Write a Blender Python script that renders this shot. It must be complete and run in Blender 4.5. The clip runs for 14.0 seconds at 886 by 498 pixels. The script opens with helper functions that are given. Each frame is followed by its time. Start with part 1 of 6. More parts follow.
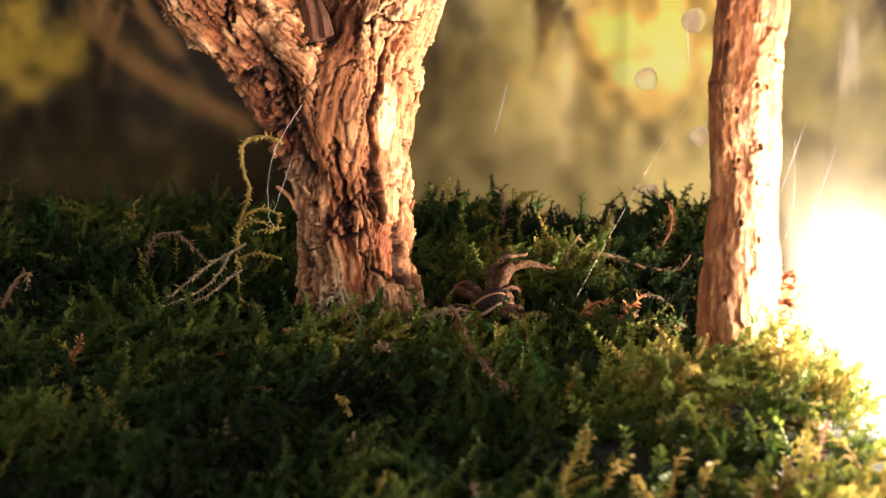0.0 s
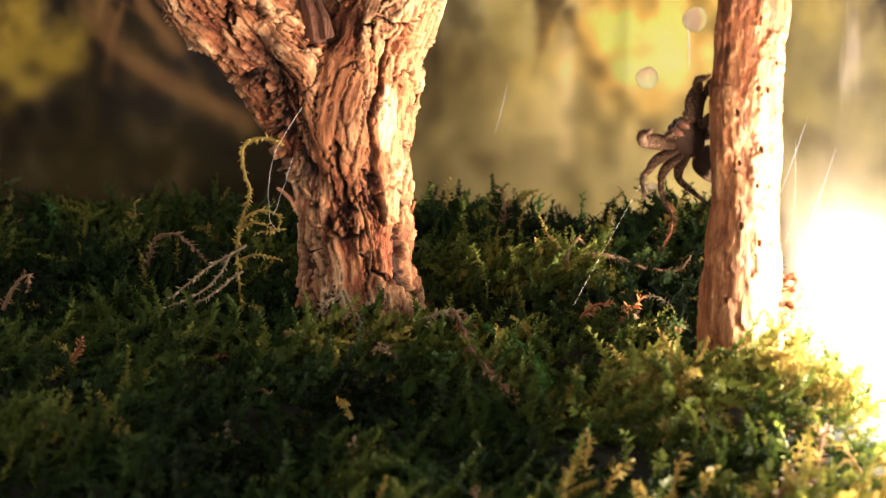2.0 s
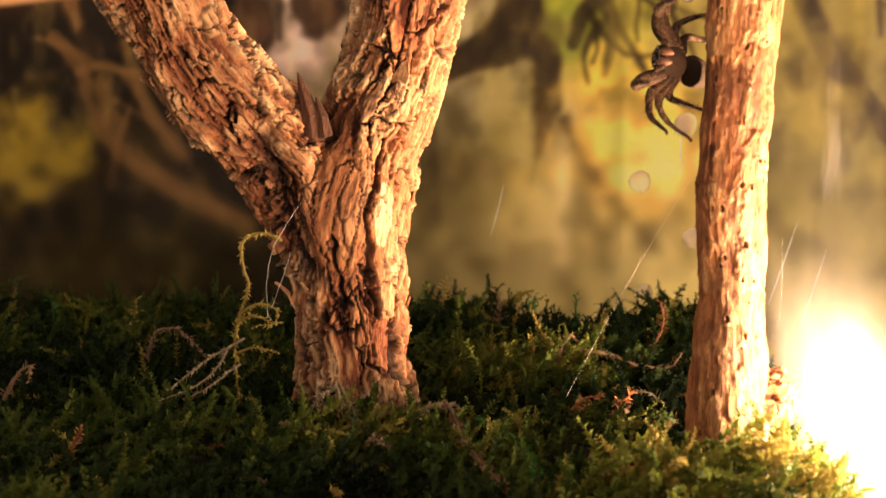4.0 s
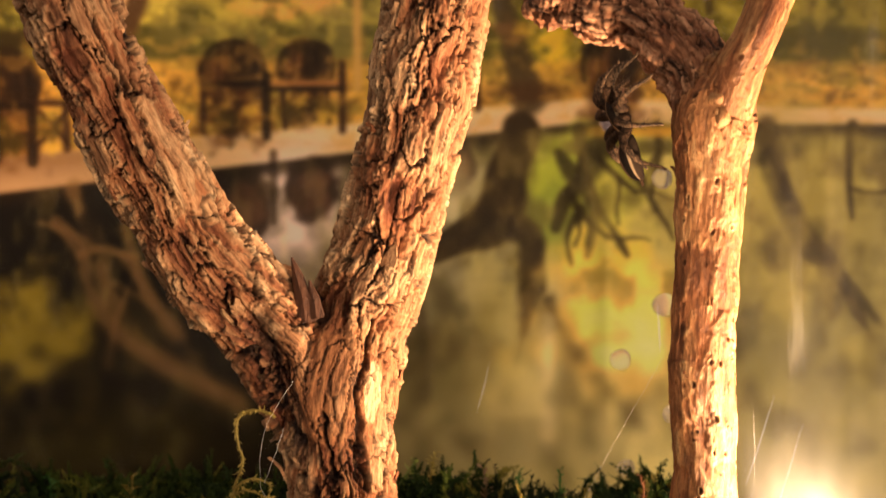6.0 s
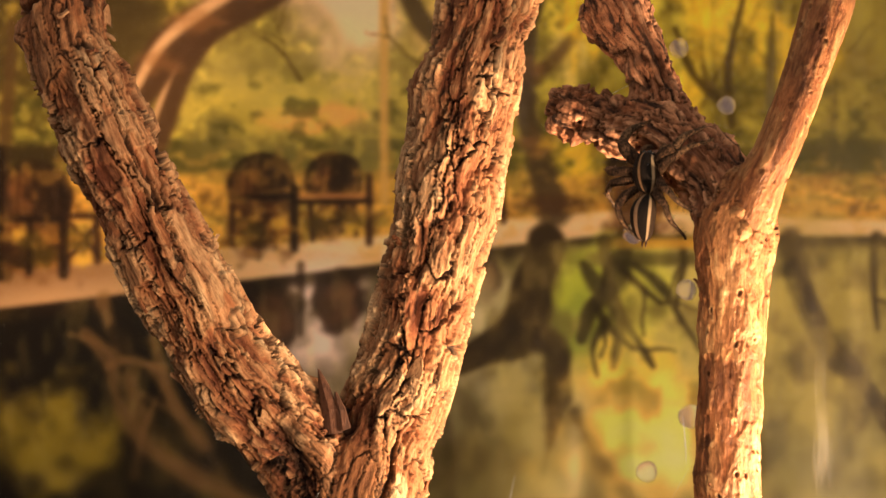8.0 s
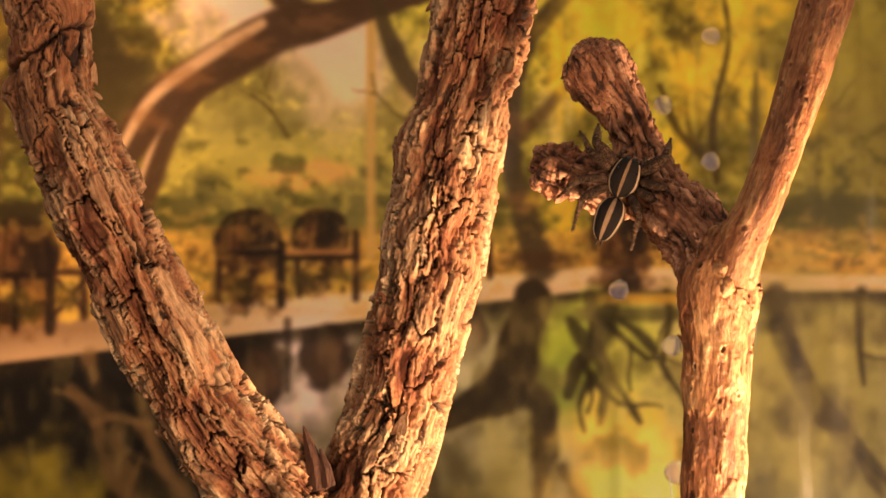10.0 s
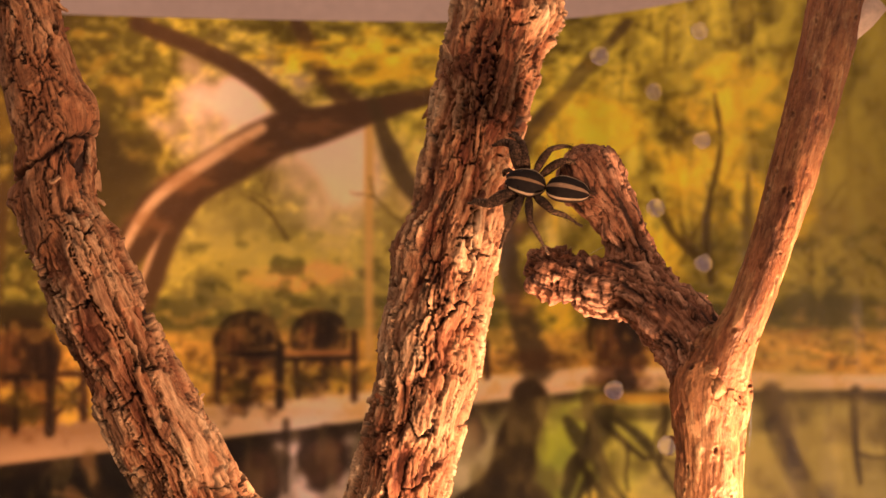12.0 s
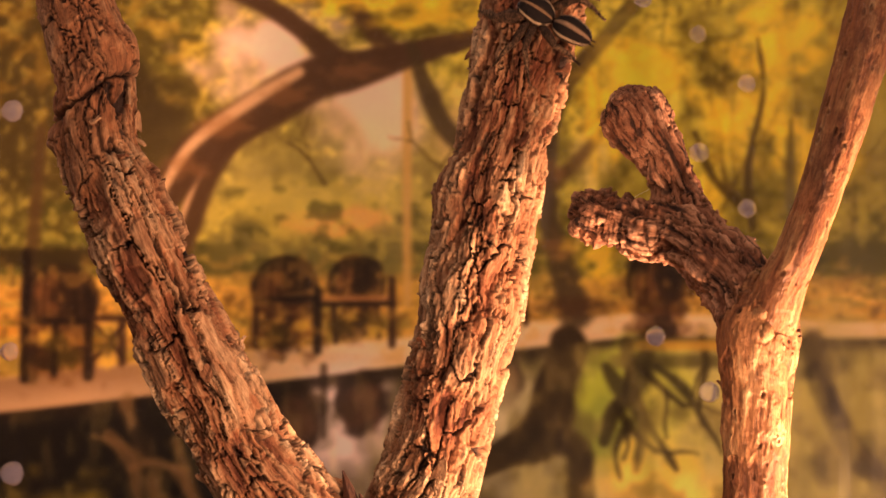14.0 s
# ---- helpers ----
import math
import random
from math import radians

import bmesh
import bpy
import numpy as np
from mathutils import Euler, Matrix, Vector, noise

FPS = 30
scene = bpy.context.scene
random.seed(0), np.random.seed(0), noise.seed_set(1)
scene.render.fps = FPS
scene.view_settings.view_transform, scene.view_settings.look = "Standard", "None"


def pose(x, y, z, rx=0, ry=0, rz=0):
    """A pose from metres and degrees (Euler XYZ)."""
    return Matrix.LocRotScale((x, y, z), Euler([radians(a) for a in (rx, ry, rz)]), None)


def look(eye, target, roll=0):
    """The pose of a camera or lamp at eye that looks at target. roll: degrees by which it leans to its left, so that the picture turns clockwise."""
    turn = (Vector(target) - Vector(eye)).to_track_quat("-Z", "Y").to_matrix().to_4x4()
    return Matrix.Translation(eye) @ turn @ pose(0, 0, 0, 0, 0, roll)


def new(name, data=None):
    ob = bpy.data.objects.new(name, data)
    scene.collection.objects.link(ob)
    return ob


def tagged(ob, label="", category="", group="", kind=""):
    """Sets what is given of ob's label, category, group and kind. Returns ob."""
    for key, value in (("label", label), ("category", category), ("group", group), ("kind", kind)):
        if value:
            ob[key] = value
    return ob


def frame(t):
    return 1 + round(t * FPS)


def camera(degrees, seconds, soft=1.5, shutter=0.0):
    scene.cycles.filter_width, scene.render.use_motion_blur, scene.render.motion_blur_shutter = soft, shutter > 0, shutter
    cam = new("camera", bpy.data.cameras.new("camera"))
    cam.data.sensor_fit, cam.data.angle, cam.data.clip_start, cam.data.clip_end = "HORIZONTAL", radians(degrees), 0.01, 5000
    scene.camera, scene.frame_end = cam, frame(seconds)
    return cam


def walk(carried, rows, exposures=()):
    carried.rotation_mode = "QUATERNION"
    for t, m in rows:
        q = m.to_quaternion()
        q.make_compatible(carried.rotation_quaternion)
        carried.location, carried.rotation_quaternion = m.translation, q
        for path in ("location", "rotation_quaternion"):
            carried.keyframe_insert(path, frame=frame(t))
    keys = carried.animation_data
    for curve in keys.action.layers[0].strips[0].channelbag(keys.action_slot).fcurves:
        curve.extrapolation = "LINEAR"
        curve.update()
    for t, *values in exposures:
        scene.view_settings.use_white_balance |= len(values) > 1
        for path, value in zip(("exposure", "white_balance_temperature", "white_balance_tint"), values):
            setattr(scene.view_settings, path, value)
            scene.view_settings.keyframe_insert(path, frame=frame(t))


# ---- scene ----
# A planted terrarium, true size: millimetres are written as M times a number.
M = 0.001

# camera on a stand, tilting up
cam = camera(32.34, 14.0, soft=1.5, shutter=0.4)
cam.data.dof.use_dof = True
cam.data.dof.focus_distance = 0.19
cam.data.dof.aperture_fstop = 52.0
walk(cam, [
    (0.0, pose(-0.0021, -0.1845, 0.0470, 76.47, 0.09, 0.02)),
    (0.5, pose(-0.0021, -0.1844, 0.0475, 76.35, 0.07, 0.03)),
    (1.0, pose(-0.0021, -0.1844, 0.0474, 76.37, 0.09, 0.02)),
    (1.5, pose(-0.0021, -0.1844, 0.0475, 76.35, 0.09, 0.03)),
    (2.0, pose(-0.0021, -0.1842, 0.0481, 76.17, 0.11, 0.04)),
    (2.2, pose(-0.0021, -0.1841, 0.0483, 76.13, 0.11, 0.04)),
    (4.3, pose(-0.0007, -0.1904, 0.0465, 81.43, -0.21, 0.23)),
    (4.5, pose(-0.0005, -0.1917, 0.0469, 82.04, -0.17, 0.19)),
    (5.0, pose(-0.0003, -0.1930, 0.0472, 83.67, -0.10, 0.01)),
    (5.5, pose(-0.0003, -0.1951, 0.0474, 85.15, -0.13, -0.07)),
    (6.0, pose(-0.0003, -0.1979, 0.0477, 87.16, -0.04, -0.11)),
    (6.5, pose(0.0000, -0.2000, 0.0480, 89.20, 0.00, 0.00)),
    (7.0, pose(-0.0002, -0.2009, 0.0480, 90.47, 0.01, 0.57)),
    (7.2, pose(-0.0002, -0.2008, 0.0480, 90.81, 0.01, 0.96)),
    (9.3, pose(-0.0000, -0.1989, 0.0479, 91.79, -0.02, 0.60)),
    (9.5, pose(0.0000, -0.1994, 0.0481, 92.14, -0.01, 0.56)),
    (10.0, pose(0.0004, -0.2006, 0.0482, 93.34, 0.09, 0.48)),
    (10.5, pose(0.0003, -0.2012, 0.0486, 94.42, 0.16, 0.35)),
    (11.0, pose(0.0007, -0.2034, 0.0485, 95.76, 0.28, 0.35)),
    (11.5, pose(0.0008, -0.2039, 0.0487, 96.64, 0.29, 0.40)),
    (12.0, pose(0.0008, -0.2042, 0.0485, 97.02, 0.27, 0.46)),
    (12.5, pose(0.0003, -0.2029, 0.0482, 96.63, 0.14, 0.61)),
    (13.0, pose(-0.0001, -0.2033, 0.0481, 95.69, 0.06, 0.92)),
    (13.5, pose(-0.0005, -0.2024, 0.0479, 95.48, 0.01, 1.38)),
    (14.0, pose(-0.0006, -0.2019, 0.0478, 95.14, -0.05, 1.64)),
], exposures=[(0.0, 0.82, 5300, 14), (2.2, 0.88, 5300, 14), (4.3, 0.36, 6600, 23), (6.5, 0.22, 6300, 15), (10.5, 0.24, 6600, 24), (12.0, 0.16, 7100, 42), (14.0, 0.16, 7100, 44)])

# light: a dim warm room, and small warm lights added low at the side of the tank
world = bpy.data.worlds.new("room")
scene.world = world
world.use_nodes = True
bg = world.node_tree.nodes["Background"]
bg.inputs["Color"].default_value = (1.0, 0.80, 0.58, 1)
bg.inputs["Strength"].default_value = 0.61


def lamp(name, kind, at, to, watts, colour, size):
    data = bpy.data.lights.new(name, kind)
    data.energy, data.color = watts, colour
    if kind == "AREA":
        data.shape, data.size = "DISK", size
    elif kind == "SPOT":
        data.spot_size, data.spot_blend, data.shadow_soft_size = radians(size), 0.35, 0.003
    else:
        data.shadow_soft_size = size
    ob = new(name, data)
    ob.matrix_world = look(at, to)
    return ob


# key and side spots are added and unseen; bulb_light strengthens the bulb's glow
lamp("key_light", "SPOT", (0.0600, -0.092, -0.008), (-0.060, -0.040, 0.064), 0.86, (1.0, 0.66, 0.37), 80)
lamp("side_light", "SPOT", (0.0780, -0.033, -0.006), (0.010, -0.026, 0.030), 1.85, (1.0, 0.66, 0.37), 88)
lamp("bulb_light", "POINT", (0.0485, -0.038, 0.005), (0, 0, 0), 0.17, (1.0, 0.78, 0.50), 0.0015)


# ---- noise and mesh helpers ----
def mix_bits(c, seed=0):
    c = c.astype(np.int64)
    h = (c[:, 0] * 73856093) ^ (c[:, 1] * 19349663) ^ (c[:, 2] * 83492791) ^ (seed * 2654435761)
    h = (h ^ (h >> 13)) * 1274126177
    h = (h ^ (h >> 16)) & 0xFFFFFF
    return (h * 1103515245 + 12345) & 0x7FFFFFFF


def hash3(c, seed=0):
    """Random numbers 0..1 for whole-number cells c (n, 3)."""
    return ((mix_bits(c, seed) >> 8) & 0xFFFF) / 65535.0


def vnoise(p, seed=0):
    """Smooth value noise, -1..1."""
    i = np.floor(p)
    f = p - i
    f = f * f * (3 - 2 * f)
    out = np.zeros(len(p))
    for dx in (0, 1):
        for dy in (0, 1):
            for dz in (0, 1):
                w = (f[:, 0] if dx else 1 - f[:, 0]) * (f[:, 1] if dy else 1 - f[:, 1]) * (f[:, 2] if dz else 1 - f[:, 2])
                out += w * hash3(i + (dx, dy, dz), seed)
    return out * 2 - 1


def fbm(p, octaves=4, seed=0):
    out, a = np.zeros(len(p)), 0.5
    for k in range(octaves):
        out += a * vnoise(p * 2 ** k + k * 17.3, seed + k)
        a *= 0.5
    return out


def voronoi(p, seed=0):
    """Nearest and second distance, and a random number per cell."""
    i = np.floor(p)
    f1, f2, who = np.full(len(p), 9.0), np.full(len(p), 9.0), np.zeros(len(p))
    for dx in (-1, 0, 1):
        for dy in (-1, 0, 1):
            for dz in (-1, 0, 1):
                c = i + (dx, dy, dz)
                h = mix_bits(c, seed + 1)
                q = c + np.stack([((h * k >> 9) & 0xFFFF) / 65535.0 for k in (1, 40503, 30011)], 1)
                d = np.sqrt(((q - p) ** 2).sum(1))
                near = d < f1
                f2 = np.where(near, f1, np.minimum(f2, d))
                who = np.where(near, ((h * 52711 >> 11) & 0xFFFF) / 65535.0, who)
                f1 = np.where(near, d, f1)
    return f1, f2, who


def step(a, b, x):
    k = np.clip((x - a) / (b - a), 0, 1)
    return k * k * (3 - 2 * k)


def mesh_from(name, verts, faces, material=None, smooth=True, floats=(), colours=()):
    me = bpy.data.meshes.new(name)
    me.from_pydata(np.asarray(verts).tolist(), [], np.asarray(faces).tolist() if not isinstance(faces, list) else faces)
    if smooth:
        me.polygons.foreach_set("use_smooth", np.ones(len(me.polygons), dtype=bool))
    for key, values in floats:
        me.attributes.new(key, "FLOAT", "POINT").data.foreach_set("value", np.asarray(values, dtype=np.float32))
    for key, values in colours:
        me.attributes.new(key, "FLOAT_COLOR", "POINT").data.foreach_set("color", np.asarray(values, dtype=np.float32).ravel())
    if material:
        me.materials.append(material)
    me.update()
    return me


def part(name, me, parent=None, label=""):
    """Links a mesh (or a bmesh with its material) as one object under its thing."""
    ob = new(name, me)
    ob.parent = parent
    if label:
        ob["label"] = label
    return ob


def bm_part(name, bm, material, parent=None, label="", smooth=True):
    me = bpy.data.meshes.new(name)
    bm.normal_update()
    bm.to_mesh(me)
    bm.free()
    me.materials.append(material)
    if smooth:
        me.polygons.foreach_set("use_smooth", np.ones(len(me.polygons), dtype=bool))
    return part(name, me, parent, label)


def spline(points, n):
    """Catmull-Rom through rows of numbers, n samples."""
    p = np.array(points, dtype=float)
    p = np.vstack([2 * p[0] - p[1], p, 2 * p[-1] - p[-2]])
    seg = np.linalg.norm(np.diff(p[1:-1, :3], axis=0), axis=1)
    s = np.concatenate([[0], np.cumsum(seg)])
    out = []
    for d in np.linspace(0, s[-1], n):
        k = min(np.searchsorted(s, d, side="right") - 1, len(seg) - 1)
        u = (d - s[k]) / seg[k]
        a, b, c, e = p[k:k + 4]
        out.append(0.5 * (2 * b + (c - a) * u + (2 * a - 5 * b + 4 * c - e) * u * u + (3 * b - a - 3 * c + e) * u ** 3))
    return np.array(out)


def frames_along(path):
    """Two sideways directions for each point of a path, without twist."""
    t = np.gradient(path, axis=0)
    t /= np.linalg.norm(t, axis=1)[:, None]
    side = np.cross(t[0], (0.31, 0.95, 0.07))
    us = []
    for k in t:
        side = side - k * side.dot(k)
        side /= np.linalg.norm(side)
        us.append(side.copy())
    us = np.array(us)
    return t, us, np.cross(t, us)


def tube(path, radii, sides=12, cap=True):
    """Vertices and faces of a tube along a path; closed ends."""
    path, radii = np.asarray(path, float), np.asarray(radii, float)
    t, u, v = frames_along(path)
    a = np.linspace(0, 2 * np.pi, sides, endpoint=False)
    ring = np.cos(a)[None, :, None] * u[:, None] + np.sin(a)[None, :, None] * v[:, None]
    verts = (path[:, None] + radii[:, None, None] * ring).reshape(-1, 3)
    n = len(path)
    faces = []
    for i in range(n - 1):
        for j in range(sides):
            k = (j + 1) % sides
            faces.append((i * sides + j, i * sides + k, (i + 1) * sides + k, (i + 1) * sides + j))
    if cap:
        faces.append(tuple(range(sides))[::-1])
        faces.append(tuple(range((n - 1) * sides, n * sides)))
    return verts, faces


def merged(pieces):
    """Joins (verts, faces) pieces."""
    vs, fs, o = [], [], 0
    for v, f in pieces:
        vs.append(np.asarray(v))
        fs += [tuple(i + o for i in q) for q in f]
        o += len(v)
    return np.vstack(vs), fs


# ---- materials ----
def material(name, rough=0.8, metal=0.0):
    m = bpy.data.materials.new(name)
    m.use_nodes = True
    b = m.node_tree.nodes["Principled BSDF"]
    b.inputs["Roughness"].default_value, b.inputs["Metallic"].default_value = rough, metal
    return m, m.node_tree, b


def node(t, kind, **values):
    n = t.nodes.new(kind)
    for key, value in values.items():
        n.inputs[key].default_value = value
    return n


def attribute(t, name):
    n = t.nodes.new("ShaderNodeAttribute")
    n.attribute_name = name
    return n


def ramp(t, source, stops):
    n = t.nodes.new("ShaderNodeValToRGB")
    e = n.color_ramp.elements
    while len(e) < len(stops):
        e.new(0.5)
    for k, (at, colour) in enumerate(stops):
        e[k].position, e[k].color = at, (*colour, 1)
    t.links.new(source, n.inputs["Fac"])
    return n.outputs["Color"]


def mixed(t, fac, a, b, blend="MIX"):
    n = t.nodes.new("ShaderNodeMix")
    n.data_type, n.blend_type = "RGBA", blend
    for socket, value in ((n.inputs["Factor"], fac), (n.inputs["A"], a), (n.inputs["B"], b)):
        if isinstance(value, (int, float)):
            socket.default_value = value
        elif isinstance(value, tuple):
            socket.default_value = (*value, 1)
        else:
            t.links.new(value, socket)
    return n.outputs["Result"]


def noise_of(t, scale, detail=4.0, rough=0.6, stretch=(1, 1, 1)):
    c = t.nodes.new("ShaderNodeTexCoord")
    m = t.nodes.new("ShaderNodeMapping")
    m.inputs["Scale"].default_value = stretch
    n = node(t, "ShaderNodeTexNoise", Scale=scale, Detail=detail, Roughness=rough)
    t.links.new(c.outputs["Object"], m.inputs["Vector"])
    t.links.new(m.outputs["Vector"], n.inputs["Vector"])
    return n.outputs["Fac"]


def bumped(t, b, height, depth, strength=1.0):
    n = node(t, "ShaderNodeBump", Strength=strength, Distance=depth)
    t.links.new(height, n.inputs["Height"])
    t.links.new(n.outputs["Normal"], b.inputs["Normal"])


def bark_material(name, plates, cracks, flesh, grain=900.0, rough=0.8):
    """Bark: plates of several tones, darker in the fissures, bare reddish wood where a plate has come off; the grain follows the limb."""
    m, t, b = material(name, rough)
    b.inputs["Specular IOR Level"].default_value = 0.3
    plate, crack, bare = attribute(t, "plate"), attribute(t, "crack"), attribute(t, "bare")
    flow = t.nodes.new("ShaderNodeCombineXYZ")
    for k, key in enumerate(("fu", "fv", "fs")):
        t.links.new(attribute(t, key).outputs["Fac"], flow.inputs[k])

    def running(scale, stretch, detail=5.0):
        mp = t.nodes.new("ShaderNodeMapping")
        mp.inputs["Scale"].default_value = stretch
        t.links.new(flow.outputs[0], mp.inputs["Vector"])
        n = node(t, "ShaderNodeTexNoise", Scale=scale, Detail=detail, Roughness=0.68, Distortion=0.35)
        t.links.new(mp.outputs["Vector"], n.inputs["Vector"])
        return n.outputs["Fac"]

    k = grain / 900.0
    fibre, strand_, fine, coarse = running(1.5 * k, (1, 1, 0.14)), running(4.0 * k, (1, 1, 0.16), 3.0), noise_of(t, grain * 1.3, 5.0, 0.7), noise_of(t, grain * 0.16, 4.0, 0.6)
    base = ramp(t, plate.outputs["Fac"], plates)
    base = mixed(t, 0.6, base, ramp(t, coarse, [(0.32, (0.55, 0.5, 0.48)), (0.6, (1.15, 1.1, 1.05))]), "MULTIPLY")
    base = mixed(t, bare.outputs["Fac"], base, mixed(t, 0.6, flesh, ramp(t, coarse, [(0.3, (0.6, 0.5, 0.45)), (0.7, (1.3, 1.25, 1.2))]), "MULTIPLY"))
    base = mixed(t, 0.8, base, ramp(t, fibre, [(0.34, (0.34, 0.26, 0.22)), (0.5, (1, 1, 1)), (0.68, (1.32, 1.3, 1.28))]), "MULTIPLY")
    base = mixed(t, 0.55, base, ramp(t, strand_, [(0.36, (0.42, 0.36, 0.33)), (0.5, (1, 1, 1)), (0.7, (1.25, 1.22, 1.2))]), "MULTIPLY")
    base = mixed(t, 0.5, base, ramp(t, fine, [(0.3, (0.45, 0.42, 0.4)), (0.5, (1, 1, 1)), (0.75, (1.25, 1.22, 1.2))]), "MULTIPLY")
    base = mixed(t, crack.outputs["Fac"], base, cracks)
    t.links.new(base, b.inputs["Base Color"])
    bumped(t, b, mixed(t, 0.35, mixed(t, 0.5, fibre, strand_), fine), 0.0006, 1.0)
    return m


BARK = bark_material("bark", [(0.0, (0.15, 0.045, 0.018)), (0.3, (0.28, 0.115, 0.048)), (0.5, (0.38, 0.20, 0.095)), (0.75, (0.50, 0.31, 0.16)), (1.0, (0.66, 0.48, 0.28))],
                     (0.022, 0.010, 0.006), (0.28, 0.120, 0.047))
SMOOTH_BARK = bark_material("smooth_bark", [(0.0, (0.17, 0.052, 0.018)), (0.45, (0.30, 0.118, 0.042)), (0.75, (0.42, 0.20, 0.075)), (1.0, (0.56, 0.34, 0.15))],
                            (0.07, 0.025, 0.010), (0.36, 0.13, 0.045), 1300.0, 0.55)
STUB_BARK = bark_material("stub_bark", [(0.0, (0.19, 0.072, 0.034)), (0.5, (0.36, 0.165, 0.082)), (1.0, (0.58, 0.32, 0.18))],
                          (0.025, 0.011, 0.007), (0.28, 0.10, 0.04), 1100.0)


def moss_material():
    m, t, b = material("moss", 0.75)
    b.inputs["Specular IOR Level"].default_value = 0.25
    tint, along = attribute(t, "tint"), attribute(t, "along")
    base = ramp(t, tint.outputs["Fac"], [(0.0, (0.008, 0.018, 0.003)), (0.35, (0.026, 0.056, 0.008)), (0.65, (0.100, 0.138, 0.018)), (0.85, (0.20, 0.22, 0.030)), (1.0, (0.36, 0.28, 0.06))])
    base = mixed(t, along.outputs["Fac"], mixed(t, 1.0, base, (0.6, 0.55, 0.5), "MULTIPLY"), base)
    t.links.new(base, b.inputs["Base Color"])
    b.inputs["Subsurface Weight"].default_value = 0.0
    tr = node(t, "ShaderNodeBsdfTranslucent")
    t.links.new(base, tr.inputs["Color"])
    mx = node(t, "ShaderNodeMixShader", Fac=0.3)
    t.links.new(b.outputs[0], mx.inputs[1])
    t.links.new(tr.outputs[0], mx.inputs[2])
    t.links.new(mx.outputs[0], t.nodes["Material Output"].inputs["Surface"])
    return m


MOSS = moss_material()


def plain(name, colour, rough=0.7, grain=600.0, spread=0.5, bump=0.0002, metal=0.0):
    """One colour with grain and stains at two scales."""
    m, t, b = material(name, rough, metal)
    fine, coarse = noise_of(t, grain, 5.0, 0.65), noise_of(t, grain * 0.12, 3.0, 0.5)
    lo, hi = 1 - spread, 1 + spread * 0.5
    c = mixed(t, 1.0, colour, ramp(t, fine, [(0.3, (lo, lo, lo)), (0.7, (hi, hi, hi))]), "MULTIPLY")
    c = mixed(t, 0.6, c, ramp(t, coarse, [(0.35, (lo, lo, lo)), (0.65, (hi, hi, hi))]), "MULTIPLY")
    t.links.new(c, b.inputs["Base Color"])
    if bump:
        bumped(t, b, fine, bump, 0.7)
    return m


SOIL = plain("soil", (0.014, 0.015, 0.007), 1.0, 400.0, 0.6, 0.0008)
PALE_WOOD = plain("pale_wood", (0.72, 0.52, 0.36), 0.8, 700.0, 0.3)


# ---- the two branches ----
def solid(branches, voxel, smooth=6):
    """One skin round several tapering limbs: rows of x, y, z, radius in mm. Gives vertices in mm and quads."""
    pieces = []
    for rows in branches:
        p = spline(rows, max(12, int(len(rows) * 7)))
        pieces.append(tube(p[:, :3], np.maximum(p[:, 3], 0.4), 40))
    v, f = merged(pieces)
    me = bpy.data.meshes.new("raw")
    me.from_pydata(v.tolist(), [], f)
    ob = new("raw", me)
    mod = ob.modifiers.new("skin", "REMESH")
    mod.mode, mod.voxel_size = "VOXEL", voxel
    ev = ob.evaluated_get(bpy.context.evaluated_depsgraph_get())
    got = ev.to_mesh()
    n = len(got.vertices)
    co = np.empty(n * 3, dtype=np.float32)
    got.vertices.foreach_get("co", co)
    co = co.reshape(-1, 3).astype(float)
    quads = np.array([tuple(p.vertices) for p in got.polygons if len(p.vertices) == 4])
    ev.to_mesh_clear()
    bpy.data.objects.remove(ob)
    e = np.vstack([quads[:, [0, 1]], quads[:, [1, 2]], quads[:, [2, 3]], quads[:, [3, 0]]])
    for _ in range(smooth):
        s, c = np.zeros_like(co), np.zeros(n)
        for k in range(3):
            s[:, k] = np.bincount(e[:, 0], co[e[:, 1], k], n) + np.bincount(e[:, 1], co[e[:, 0], k], n)
        c = np.bincount(e[:, 0], minlength=n) + np.bincount(e[:, 1], minlength=n)
        co = 0.4 * co + 0.6 * s / np.maximum(c, 1)[:, None]
    return co, quads


def normals_of(co, quads):
    fn = np.cross(co[quads[:, 2]] - co[quads[:, 0]], co[quads[:, 3]] - co[quads[:, 1]])
    n = np.zeros_like(co)
    for k in range(3):
        for j in range(4):
            n[:, k] += np.bincount(quads[:, j], fn[:, k], len(co))
    return n / np.maximum(np.linalg.norm(n, axis=1), 1e-9)[:, None]


def along_limbs(co, branches):
    """For each vertex: which limb it belongs to, and its place along it in a frame unrolled from the limb."""
    best, who = np.full(len(co), 1e9), np.zeros(len(co), int)
    flat = np.zeros_like(co)
    for b, rows in enumerate(branches):
        p = spline(rows, 70)
        t, u, v = frames_along(p[:, :3])
        s = np.concatenate([[0], np.cumsum(np.linalg.norm(np.diff(p[:, :3], axis=0), axis=1))])
        k = ((p[:, :3] ** 2).sum(1)[None] - 2 * co @ p[:, :3].T).argmin(1)
        off = co - p[k, :3]
        score = np.linalg.norm(off, axis=1) - p[k, 3]
        q = np.stack([(off * u[k]).sum(1), (off * v[k]).sum(1), s[k] + (off * t[k]).sum(1)], 1)
        take = score < best
        best[take], who[take], flat[take] = score[take], b, q[take]
        flat[take, 2] += 0.0
    return who, flat + who[:, None] * 57.0


def plated(q, jag, size, seed, rag):
    """Ragged long cells over the unrolled limb: how far from the nearest border, and a number for each cell."""
    f1, f2, cid = voronoi(q / size + jag * (rag, rag, rag * 0.5), seed)
    return f2 - f1, cid


